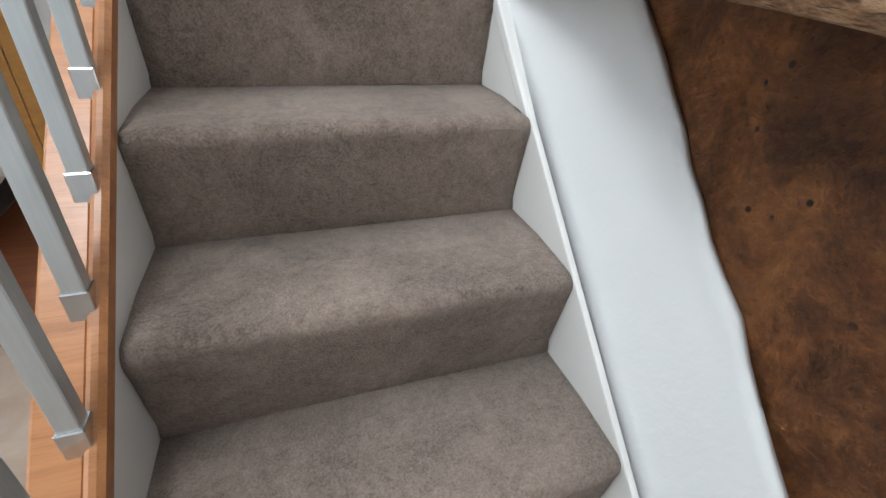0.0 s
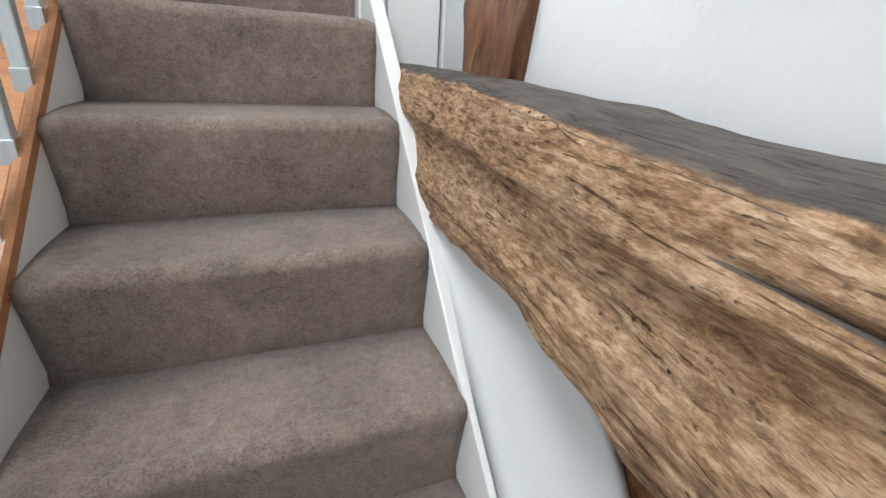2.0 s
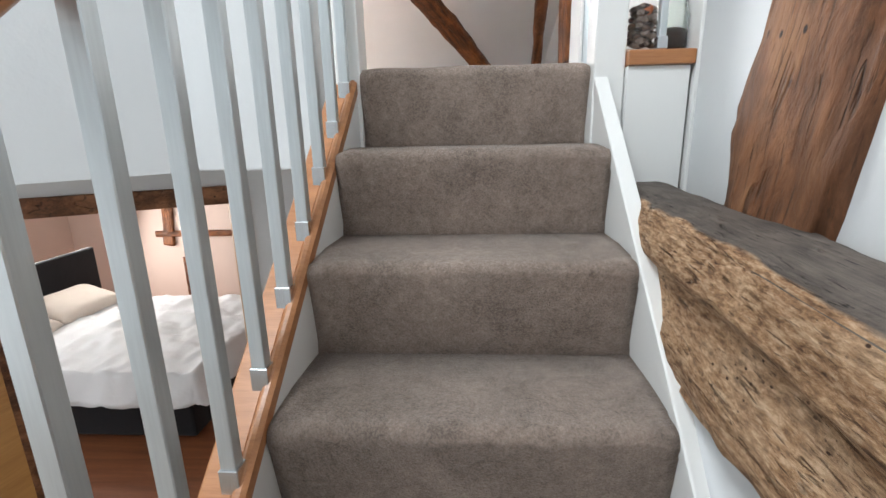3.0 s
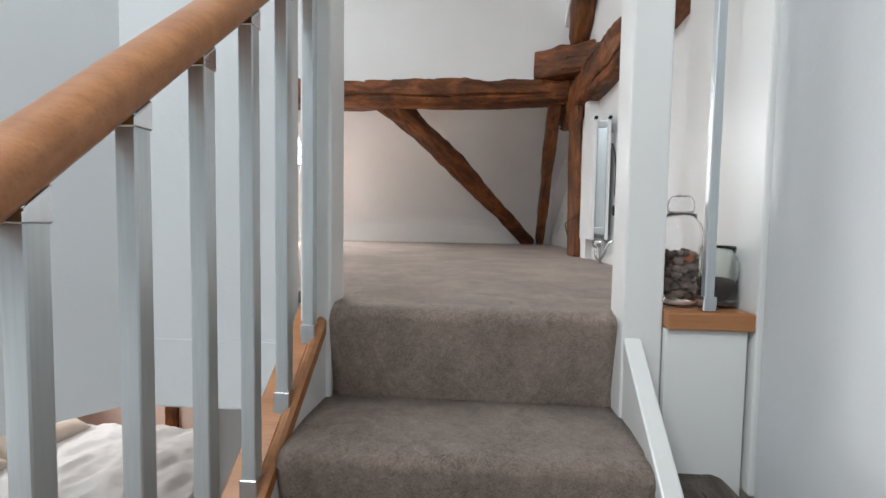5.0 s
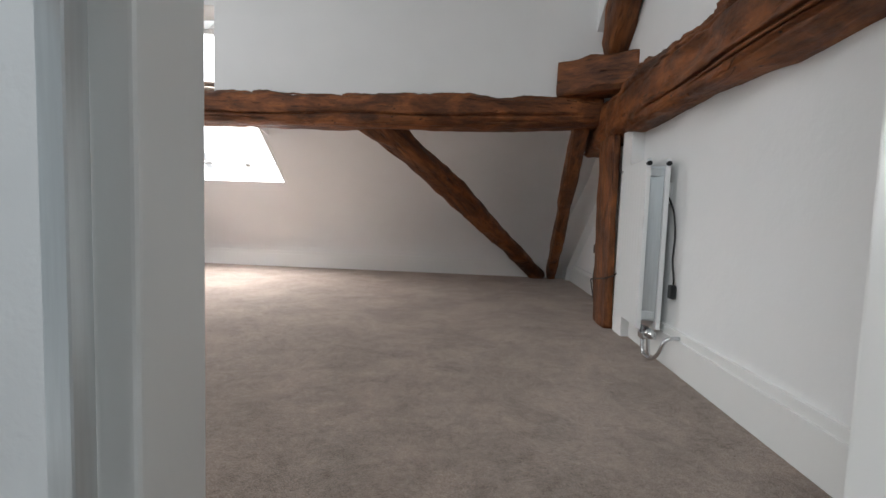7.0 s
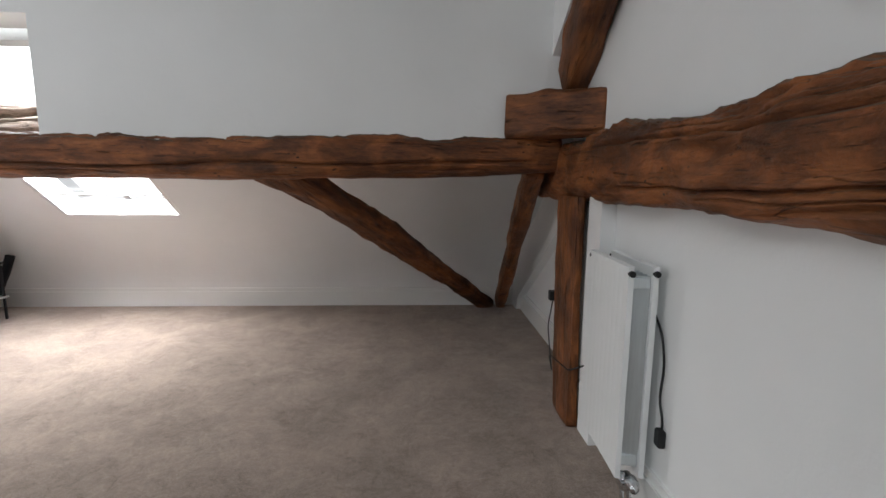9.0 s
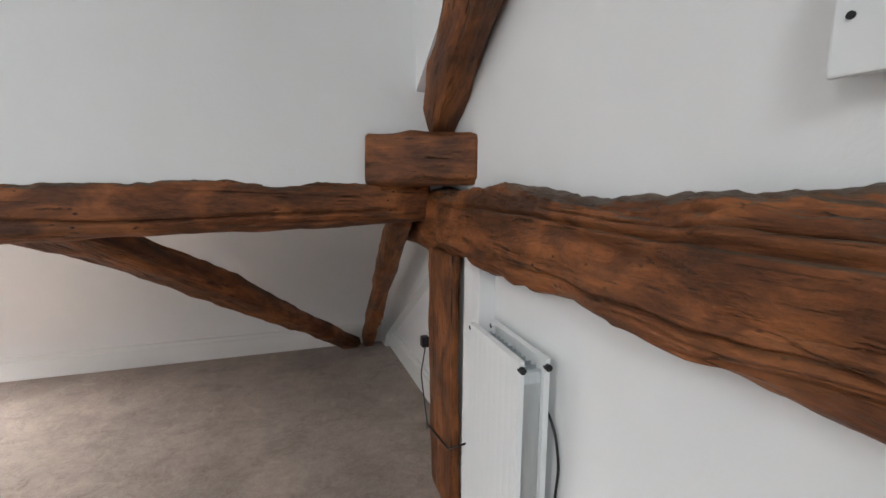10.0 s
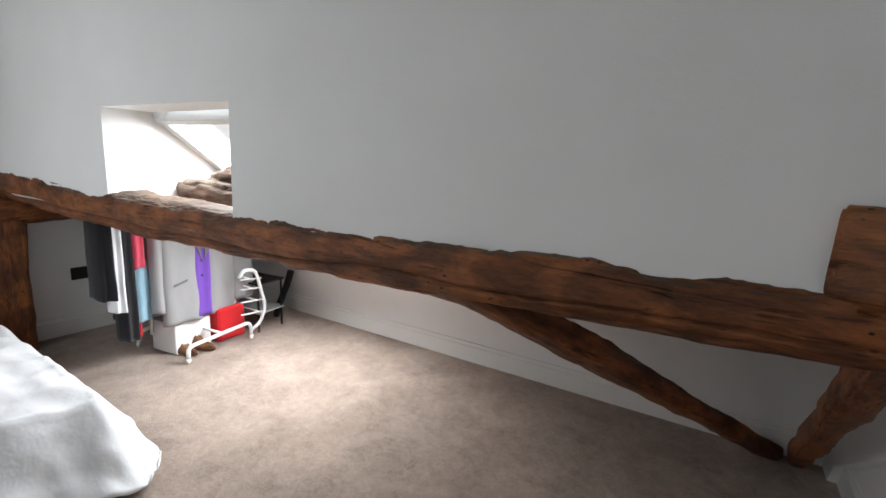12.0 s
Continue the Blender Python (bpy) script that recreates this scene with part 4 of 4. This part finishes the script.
def build_beds():
    b = thing("double_bed", (-2.78, 2.06, GROUND), "made double bed with white and cream bedding on a dark base", "bed")
    part("base", block(-0.93, 0.93, -0.66, 0.68, 0.03, 0.28, 0.02), BLACK, b, "dark fabric bed base")
    part("mattress", block(-0.96, 0.97, -0.69, 0.70, 0.281, 0.50, 0.04, 3), CREAM, b, "cream covered mattress")
    part("headboard", block(-1.02, -0.965, -0.68, 0.96, 0.10, 1.02, 0.03, 3), BLACK, b, "black upholstered headboard")
    drape("duvet", -0.55, 1.0, -0.70, 0.73, 0.565, 0.24, LINEN, b, "white cotton duvet hanging over the foot", seed=3, crown=0.05, wrinkle=0.03, round_=0.05)
    for k, (x, y, r) in enumerate(((-0.70, -0.32, 8), (-0.70, 0.34, -6))):
        p = tagged(link_mesh("pillow", cushion(0.45, 0.62, 0.17, k + 2), CREAM), "plump cotton pillow on the double bed", "pillow", "pillows on the double bed")
        p.matrix_world = pose(-2.78 + x, 2.06 + y, GROUND + 0.64, 0, 16, r)
    a = thing("low_bed", (-2.50, 0.93, 0.0), "low bed under a loose white cotton duvet on the carpet", "bed")
    part("mattress", block(-0.90, 0.79, -0.55, 0.56, 0.05, 0.33, 0.05, 3), CREAM, a, "cream mattress")
    part("base", block(-0.88, 0.77, -0.53, 0.54, 0.0, 0.049, 0.004), BLACK, a, "dark low bed base")
    drape("duvet", -0.92, 0.80, -0.56, 0.56, 0.38, 0.38, LINEN, a, "rumpled white cotton duvet trailing on the carpet", seed=8, flare=0.15, crown=0.06, wrinkle=0.03, round_=0.12, nx=130, ny=100)


# ---- radiator, switch and cables ----
def build_radiator():
    r = thing("radiator", (0.668, 1.36, 0.400), "narrow tall white double panel radiator with a chrome valve", "radiator", rz=-3.0)
    inv = Matrix.Translation((-0.64, -1.36, -0.405))
    y0, y1, z0, z1 = 1.212, 1.512, 0.112, 0.700
    def panel(x0, x1, side, label):
        bm = bmesh.new()
        n = 60
        prof = []
        for k in range(n + 1):
            y = y0 + (y1 - y0) * k / n
            rib = 0.0007 * (0.5 + 0.5 * math.cos((y - y0) / 0.0333 * 2 * math.pi)) ** 4 if 3 < k < n - 3 else 0.0
            prof.append((x0 + rib, y))
        a = [bm.verts.new((x, y, z0 + 0.006)) for x, y in prof]
        b = [bm.verts.new((x, y, z1 - 0.006)) for x, y in prof]
        c = [bm.verts.new((x1, y, z0 + 0.003)) for x, y in prof]
        d = [bm.verts.new((x1, y, z1 - 0.003)) for x, y in prof]
        for k in range(n):
            bm.faces.new((a[k], a[k + 1], b[k + 1], b[k]))
            bm.faces.new((c[k], d[k], d[k + 1], c[k + 1]))
            bm.faces.new((b[k], b[k + 1], d[k + 1], d[k]))
            bm.faces.new((a[k], c[k], c[k + 1], a[k + 1]))
        bm.faces.new((a[0], b[0], d[0], c[0]))
        bm.faces.new((a[-1], c[-1], d[-1], b[-1]))
        part("panel", finish(bm), SHELF_WHITE, r, label, inv)
    panel(0.597, 0.611, 0, "white ribbed front panel")
    panel(0.660, 0.674, 1, "white back panel")
    bm = bmesh.new()
    n = 22
    va, vb = [], []
    for k in range(n + 1):
        y = y0 + 0.012 + (y1 - y0 - 0.024) * k / n
        x = 0.6125 if k % 2 else 0.6585
        va.append(bm.verts.new((x, y, z0 + 0.03)))
        vb.append(bm.verts.new((x, y, z1 - 0.03)))
    for k in range(n):
        bm.faces.new((va[k], va[k + 1], vb[k + 1], vb[k]))
    ob = part("convector_sheet", finish(bm), STEEL, r, "grey folded metal convector fins", inv)
    md = ob.modifiers.new("thickness", "SOLIDIFY")
    md.thickness = 0.001
    for x in (0.604, 0.667):
        for y in (y0 - 0.002, y1 + 0.002):
            bm = bmesh.new()
            bmesh.ops.create_cone(bm, cap_ends=True, segments=16, radius1=0.008, radius2=0.008, depth=0.014)
            part("plug", finish(bm), DARKMETAL, r, "small dark end plug", inv @ pose(x, y, z1 - 0.022, 90))
    for z in (z0 + 0.05, z1 - 0.05):
        part("manifold", block(0.611, 0.660, y0 + 0.012, y0 + 0.034, z - 0.014, z + 0.014, 0.004), STEEL, r, "grey connecting tube", inv)
    part("bracket", block(0.674, 0.704, 1.26, 1.29, 0.55, 0.62, 0.002), SHELF_WHITE, r, "wall bracket", inv)
    part("bracket", block(0.674, 0.704, 1.43, 1.46, 0.55, 0.62, 0.002), SHELF_WHITE, r, "wall bracket", inv)
    bm = bmesh.new()
    lathe(bm, [(0.013, 0.0), (0.016, 0.004), (0.016, 0.05), (0.012, 0.056), (0.012, 0.066)], 20)
    part("valve", finish(bm, True), CHROME, r, "chrome radiator valve", inv @ pose(0.638, 1.245, 0.105, 90))
    bm = bmesh.new()
    tube(bm, rounded([(0.622, 1.225, 0.128), (0.622, 1.215, 0.030), (0.630, 1.150, 0.028), (0.640, 1.110, 0.06), (0.655, 1.100, 0.115), (0.70, 1.100, 0.118)], 0.03), 0.0062, 10)
    part("pipe", finish(bm, True), CHROME, r, "bent chrome pipe loop", inv)
    bm = bmesh.new()
    tube(bm, rounded([(0.645, 1.235, 0.11), (0.645, 1.23, 0.05), (0.650, 1.23, 0.001)], 0.02), 0.0062, 10)
    part("pipe", finish(bm, True), CHROME, r, "short chrome pipe to the floor", inv)
    part("valve_block", block(0.612, 0.664, 1.205, 1.245, 0.082, 0.108, 0.006), CHROME, r, "chrome valve block", inv)


def build_cables():
    def cable(pts, label, rad=0.0032, r=0.03):
        bm = bmesh.new()
        tube(bm, rounded(pts, r), rad, 8)
        return tagged(link_mesh("power_cable", finish(bm, True), BLACK_PLASTIC), label, "cable")
    cable([(0.717, 1.33, 0.62), (0.711, 1.205, 0.52), (0.715, 1.190, 0.44), (0.717, 1.205, 0.34), (0.715, 1.180, 0.30), (0.715, 1.178, 0.27)], "black cable hanging behind the radiator")
    tagged(link_mesh("power_plug", block(0.702, 0.721, 1.163, 1.193, 0.225, 0.272, 0.006), BLACK_PLASTIC), "black plug hanging by the radiator", "plug")
    cable([(0.800, 2.44, 0.29), (0.79, 2.45, 0.20), (0.795, 2.50, 0.12), (0.785, 2.42, 0.03), (0.72, 2.15, 0.012), (0.629, 1.90, 0.19), (0.629, 1.84, 0.20), (0.628, 1.66, 0.225), (0.655, 1.652, 0.235), (0.70, 1.585, 0.29)],
          "thin black cable that wraps round the oak post")
    s = thing("wall_socket", (0.822, 2.44, 0.31), "white wall socket with a black plug in it", "socket")
    part("plate", block(-0.008, 0.0, -0.043, 0.043, -0.043, 0.043, 0.003), WHITE_PLASTIC, s)
    part("plug", block(-0.045, -0.0085, -0.022, 0.022, -0.03, 0.022, 0.006), BLACK_PLASTIC, s, "black plug")
    w = thing("wall_socket", (-3.529, 2.16, 0.42), "dark double wall socket on the end wall", "socket")
    part("plate", block(0.0, 0.010, -0.073, 0.073, -0.043, 0.043, 0.003), DARKMETAL, w)
    b = thing("switch_box", (0.704, 0.63, 1.235), "white surface mounted switch box above the tie beam", "switch")
    part("back_box", block(-0.028, 0.0, -0.080, 0.080, -0.056, 0.062, 0.004), WHITE_PLASTIC, b)
    part("plate", block(-0.038, -0.0285, -0.083, 0.083, -0.060, 0.066, 0.003), WHITE_PLASTIC, b, "white front plate")
    part("rocker", block(-0.043, -0.0385, 0.006, 0.032, -0.022, 0.020, 0.002), WHITE_PLASTIC, b, "white rocker switch")
    bm = bmesh.new()
    bmesh.ops.create_cone(bm, cap_ends=True, segments=14, radius1=0.004, radius2=0.004, depth=0.002)
    part("screw", finish(bm), DARKMETAL, b, "small screw", pose(-0.039, 0.066, -0.004, 0, 90, 0))


# ---- clothes rail and what stands round it ----
def garment(name, y0, y1, z0, z1, x, depth, mat, parent=None, label="", seed=1, top=0.75, hem=1.0, folds=5, category="garment", split=False):
    """A hanging tube of cloth with folds; wider at its hem than at its top."""
    bm = bmesh.new()
    nv, nu = 34, 56
    yc, hw = (y0 + y1) / 2, (y1 - y0) / 2
    rings = []
    for i in range(nv + 1):
        f = i / nv
        z = z1 + (z0 - z1) * f
        k = (top + (hem - top) * min(1.0, f * 1.6) ** 0.7)
        ring = []
        for j in range(nu):
            a = 2 * math.pi * j / nu
            ca, sa = math.cos(a), math.sin(a)
            fo = 1 + (0.10 + 0.10 * f) * math.sin(a * folds + seed + 0.8 * noise.noise(Vector((f * 3, seed, 0)))) + 0.08 * noise.noise(Vector((a * 1.7, f * 3.5, seed)))
            ring.append(bm.verts.new((x + sa * depth * fo, yc + ca * hw * k * (1 + 0.04 * noise.noise(Vector((f * 4, ca, seed)))),
                                      z + 0.012 * noise.noise(Vector((a, seed, f))) * (1 if i else 0))))
        rings.append(ring)
    for a, b in zip(rings, rings[1:]):
        for j in range(nu):
            bm.faces.new((a[j], b[j], b[(j + 1) % nu], a[(j + 1) % nu]))
    bm.faces.new(rings[0])
    bm.faces.new(rings[-1][::-1])
    finish(bm, True)
    if parent:
        return part(name, bm, mat, parent, label)
    return tagged(link_mesh(name, bm, mat), label, category)


def flat_patch(pts, th=0.004):
    bm = bmesh.new()
    prism(bm, pts, (th, 0, 0))
    return finish(bm)


def build_clothes():
    r = thing("clothes_rail", (-2.70, 2.62, 0.0), "white tubular clothes rail on castors", "clothes rail")
    inv = Matrix.Translation((2.70, -2.62, 0))
    def bar(name, pts, rad=0.0125, mat=SHELF_WHITE, rr=0.05, label=""):
        bm = bmesh.new()
        tube(bm, rounded(pts, rr, 7), rad, 12)
        part(name, finish(bm, True), mat, r, label, inv)
    bar("foot_frame", [(-2.45, 2.385, 0.03), (-2.45, 2.385, 0.105), (-2.45, 2.85, 0.13), (-2.45, 2.86, 0.04)], label="bent white foot tube")
    bar("foot_frame", [(-2.95, 2.385, 0.03), (-2.95, 2.385, 0.105), (-2.95, 2.85, 0.13), (-2.95, 2.86, 0.04)], label="bent white foot tube")
    bar("side_frame", [(-2.47, 2.79, 0.455), (-2.47, 2.83, 0.505), (-2.47, 2.93, 0.49), (-2.47, 3.01, 0.20), (-2.47, 2.96, 0.09), (-2.47, 2.875, 0.06)], label="looped white side tube")
    bar("side_frame", [(-2.93, 2.79, 0.455), (-2.93, 2.83, 0.505), (-2.93, 2.93, 0.49), (-2.93, 3.01, 0.20), (-2.93, 2.96, 0.09), (-2.93, 2.875, 0.06)], label="looped white side tube")
    bar("upright", [(-2.80, 2.385, 0.12), (-2.80, 2.385, 1.10)], 0.011)
    bar("upright", [(-2.70, 2.96, 0.14), (-2.70, 2.96, 1.10)], 0.011)
    bar("top_rail", [(-2.70, 2.08, 1.11), (-2.70, 3.0, 1.11)], 0.012)
    bar("cross_bar", [(-2.95, 2.62, 0.122), (-2.45, 2.62, 0.122)], 0.009)
    for z in (0.17, 0.26, 0.35, 0.42):
        bar("shoe_bar", [(-2.47, 2.96 - (z - 0.17) * 0.2, z), (-2.93, 2.96 - (z - 0.17) * 0.2, z + 0.02)], 0.006)
        bar("shoe_bar", [(-2.47, 2.80, z + 0.02), (-2.47, 2.98, z)], 0.006)
    for x in (-2.45, -2.95):
        for y in (2.385, 2.86):
            bm = bmesh.new()
            bmesh.ops.create_cone(bm, cap_ends=True, segments=18, radius1=0.019, radius2=0.019, depth=0.018)
            bmesh.ops.bevel(bm, geom=bm.edges[:], offset=0.003, segments=1, affect="EDGES")
            part("castor", finish(bm, True), WHITE_PLASTIC, r, "white plastic castor", inv @ pose(x, y, 0.02, 0, 90, 25))
    g = "clothes on the rail"
    for v in (("coat", 2.055, 2.145, 0.44, 1.08, -2.74, 0.10, BLACK, "long black coat on the clothes rail", 1),
              ("shirt", 2.105, 2.185, 0.36, 1.08, -2.70, 0.06, LINEN, "white shirt on the clothes rail", 2),
              ("trousers", 2.15, 2.25, 0.17, 1.08, -2.72, 0.07, BLACK, "black trousers on the clothes rail", 3),
              ("top", 2.205, 2.30, 0.60, 1.08, -2.69, 0.05, PINKRED, "pink red top on the clothes rail", 4),
              ("top", 2.225, 2.29, 0.165, 0.50, -2.745, 0.04, RED, "bright red top hanging among the clothes", 8),
              ("coat", 2.20, 2.52, 0.26, 1.05, -2.86, 0.06, BLACK, "black coat at the back of the clothes rail", 9),
              ("coat", 2.46, 2.88, 0.28, 1.05, -2.87, 0.06, GREY_WOOL_DARK, "dark grey coat at the back of the clothes rail", 10),
              ("jeans", 2.205, 2.345, 0.26, 0.64, -2.72, 0.045, DENIM, "pale blue jeans on the clothes rail", 5),
              ("jacket", 2.28, 2.44, 0.27, 1.08, -2.735, 0.06, GREY_WOOL_DARK, "mid grey wool jacket on the clothes rail", 6),
              ("coat", 2.86, 2.98, 0.30, 1.05, -2.80, 0.06, BLACK, "black coat behind the pale blazer", 7)):
        o = garment(v[0], *v[1:7], v[7], None, v[8], seed=v[9])
        tagged(o, group=g)
    b = thing("blazer", (0, 0, 0), "pale grey wool blazer over a purple shirt", "garment", g)
    garment("shirt", 2.53, 2.69, 0.225, 1.05, -2.625, 0.040, PURPLE, b, "purple shirt under the blazer", seed=11, top=0.9, folds=4)
    garment("body", 2.365, 2.625, 0.205, 1.06, -2.640, 0.055, GREY_WOOL, b, "pale grey front of the blazer", seed=12, top=0.85, folds=3)
    garment("body", 2.615, 2.89, 0.215, 1.06, -2.640, 0.050, GREY_WOOL, b, "pale grey front of the blazer", seed=13, top=0.85, folds=3)
    garment("sleeve", 2.85, 3.03, 0.270, 1.04, -2.625, 0.050, GREY_WOOL, b, "pale grey sleeve", seed=14, top=0.9, folds=2)
    garment("sleeve", 2.32, 2.41, 0.300, 1.04, -2.665, 0.050, GREY_WOOL, b, "pale grey sleeve", seed=15, top=0.9, folds=2)
    part("lapel", flat_patch([(-2.583, 2.50, 0.98), (-2.583, 2.575, 0.95), (-2.583, 2.605, 0.60), (-2.583, 2.565, 0.70), (-2.583, 2.515, 0.84)]), GREY_WOOL_DARK, b, "grey lapel")
    part("lapel", flat_patch([(-2.585, 2.72, 0.98), (-2.585, 2.655, 0.95), (-2.585, 2.625, 0.60), (-2.585, 2.67, 0.70), (-2.585, 2.71, 0.84)]), GREY_WOOL_DARK, b, "grey lapel")
    part("pocket", flat_patch([(-2.584, 2.41, 0.475), (-2.584, 2.50, 0.495), (-2.584, 2.50, 0.480), (-2.584, 2.41, 0.460)]), GREY_WOOL_DARK, b, "grey pocket flap")
    for z in (0.60, 0.50):
        bm = bmesh.new()
        bmesh.ops.create_cone(bm, cap_ends=True, segments=14, radius1=0.007, radius2=0.007, depth=0.004)
        part("button", finish(bm), DARKMETAL, b, "dark button", pose(-2.580, 2.60, z, 0, 90, 0))
    # things on the floor under the clothes
    tagged(link_mesh("storage_box", block(-2.86, -2.62, 2.42, 2.67, 0.0, 0.205, 0.006), SHELF_WHITE), "white cardboard box under the clothes", "box")
    tagged(link_mesh("fabric_bag", block(-2.86, -2.56, 2.69, 2.91, 0.0, 0.235, 0.03, 3), RED), "red fabric bag under the clothes", "bag")
    for k, (x, y) in enumerate(((-2.62, 2.47), (-2.60, 2.57))):
        bm = bmesh.new()
        bmesh.ops.create_uvsphere(bm, u_segments=20, v_segments=12, radius=1.0)
        for v in bm.verts:
            lift = 0.45 if v.co.x < 0 else 0.0
            v.co = Vector((v.co.x * 0.13, v.co.y * 0.042 * (1 - 0.2 * v.co.x), max(v.co.z, -0.6) * (0.035 + 0.025 * (v.co.x < -0.1)) + 0.02 + lift * 0.03))
        zmin = min(v.co.z for v in bm.verts)
        for v in bm.verts:
            v.co.z -= zmin
        o = tagged(link_mesh("shoe", finish(bm, True), STUD if k < 2 else BLACK), "brown leather shoe under the clothes" if k < 2 else "black shoe under the clothes", "shoe", "shoes under the rail")
        o.matrix_world = pose(x, y, 0.0, 0, 0, 8 * k)
    bm = bmesh.new()
    tube(bm, [(-2.745, 3.16, 0.0), (-2.72, 3.17, 0.10), (-2.655, 3.20, 0.28), (-2.625, 3.215, 0.39)], 0.026, 14)
    tagged(link_mesh("rolled_mat", finish(bm, True), BLACK), "slim black rolled item leaning by the rail", "rolled mat")
    sh = thing("shoe_rack", (-2.55, 3.08, 0.0), "low dark shoe rack behind the clothes rail", "shoe rack")
    for z in (0.14, 0.36):
        part("shelf", block(-0.35, 0.06, -0.12, 0.14, z, z + 0.012, 0.003), STEEL if z < 0.2 else DARKMETAL, sh, "thin metal shelf")
    for x in (-0.33, 0.04):
        for y in (-0.11, 0.11):
            part("leg", block(x, x + 0.012, y, y + 0.012, 0.0, 0.37, 0.002), DARKMETAL, sh, "dark metal leg")


build_bedroom()
build_beds()
build_radiator()
build_cables()
before = set(scene.objects)
build_clothes()
# the rail and all that hangs on it or stands under it is turned a little from the wall
turn = Matrix.Translation((-2.43, 2.27, 0)) @ Matrix.Rotation(radians(6), 4, "Z") @ Matrix.Translation((2.45, -2.385, 0))
for o in set(scene.objects) - before:
    if o.parent is None and o.name.split(".")[0] != "rolled_mat":
        o.matrix_world = turn @ o.matrix_world

# bring the layout to metres
for o in scene.objects:
    if o.parent is None and o.type in {"MESH", "EMPTY"}:
        o.matrix_world = Matrix.Scale(SIZE, 4) @ o.matrix_world
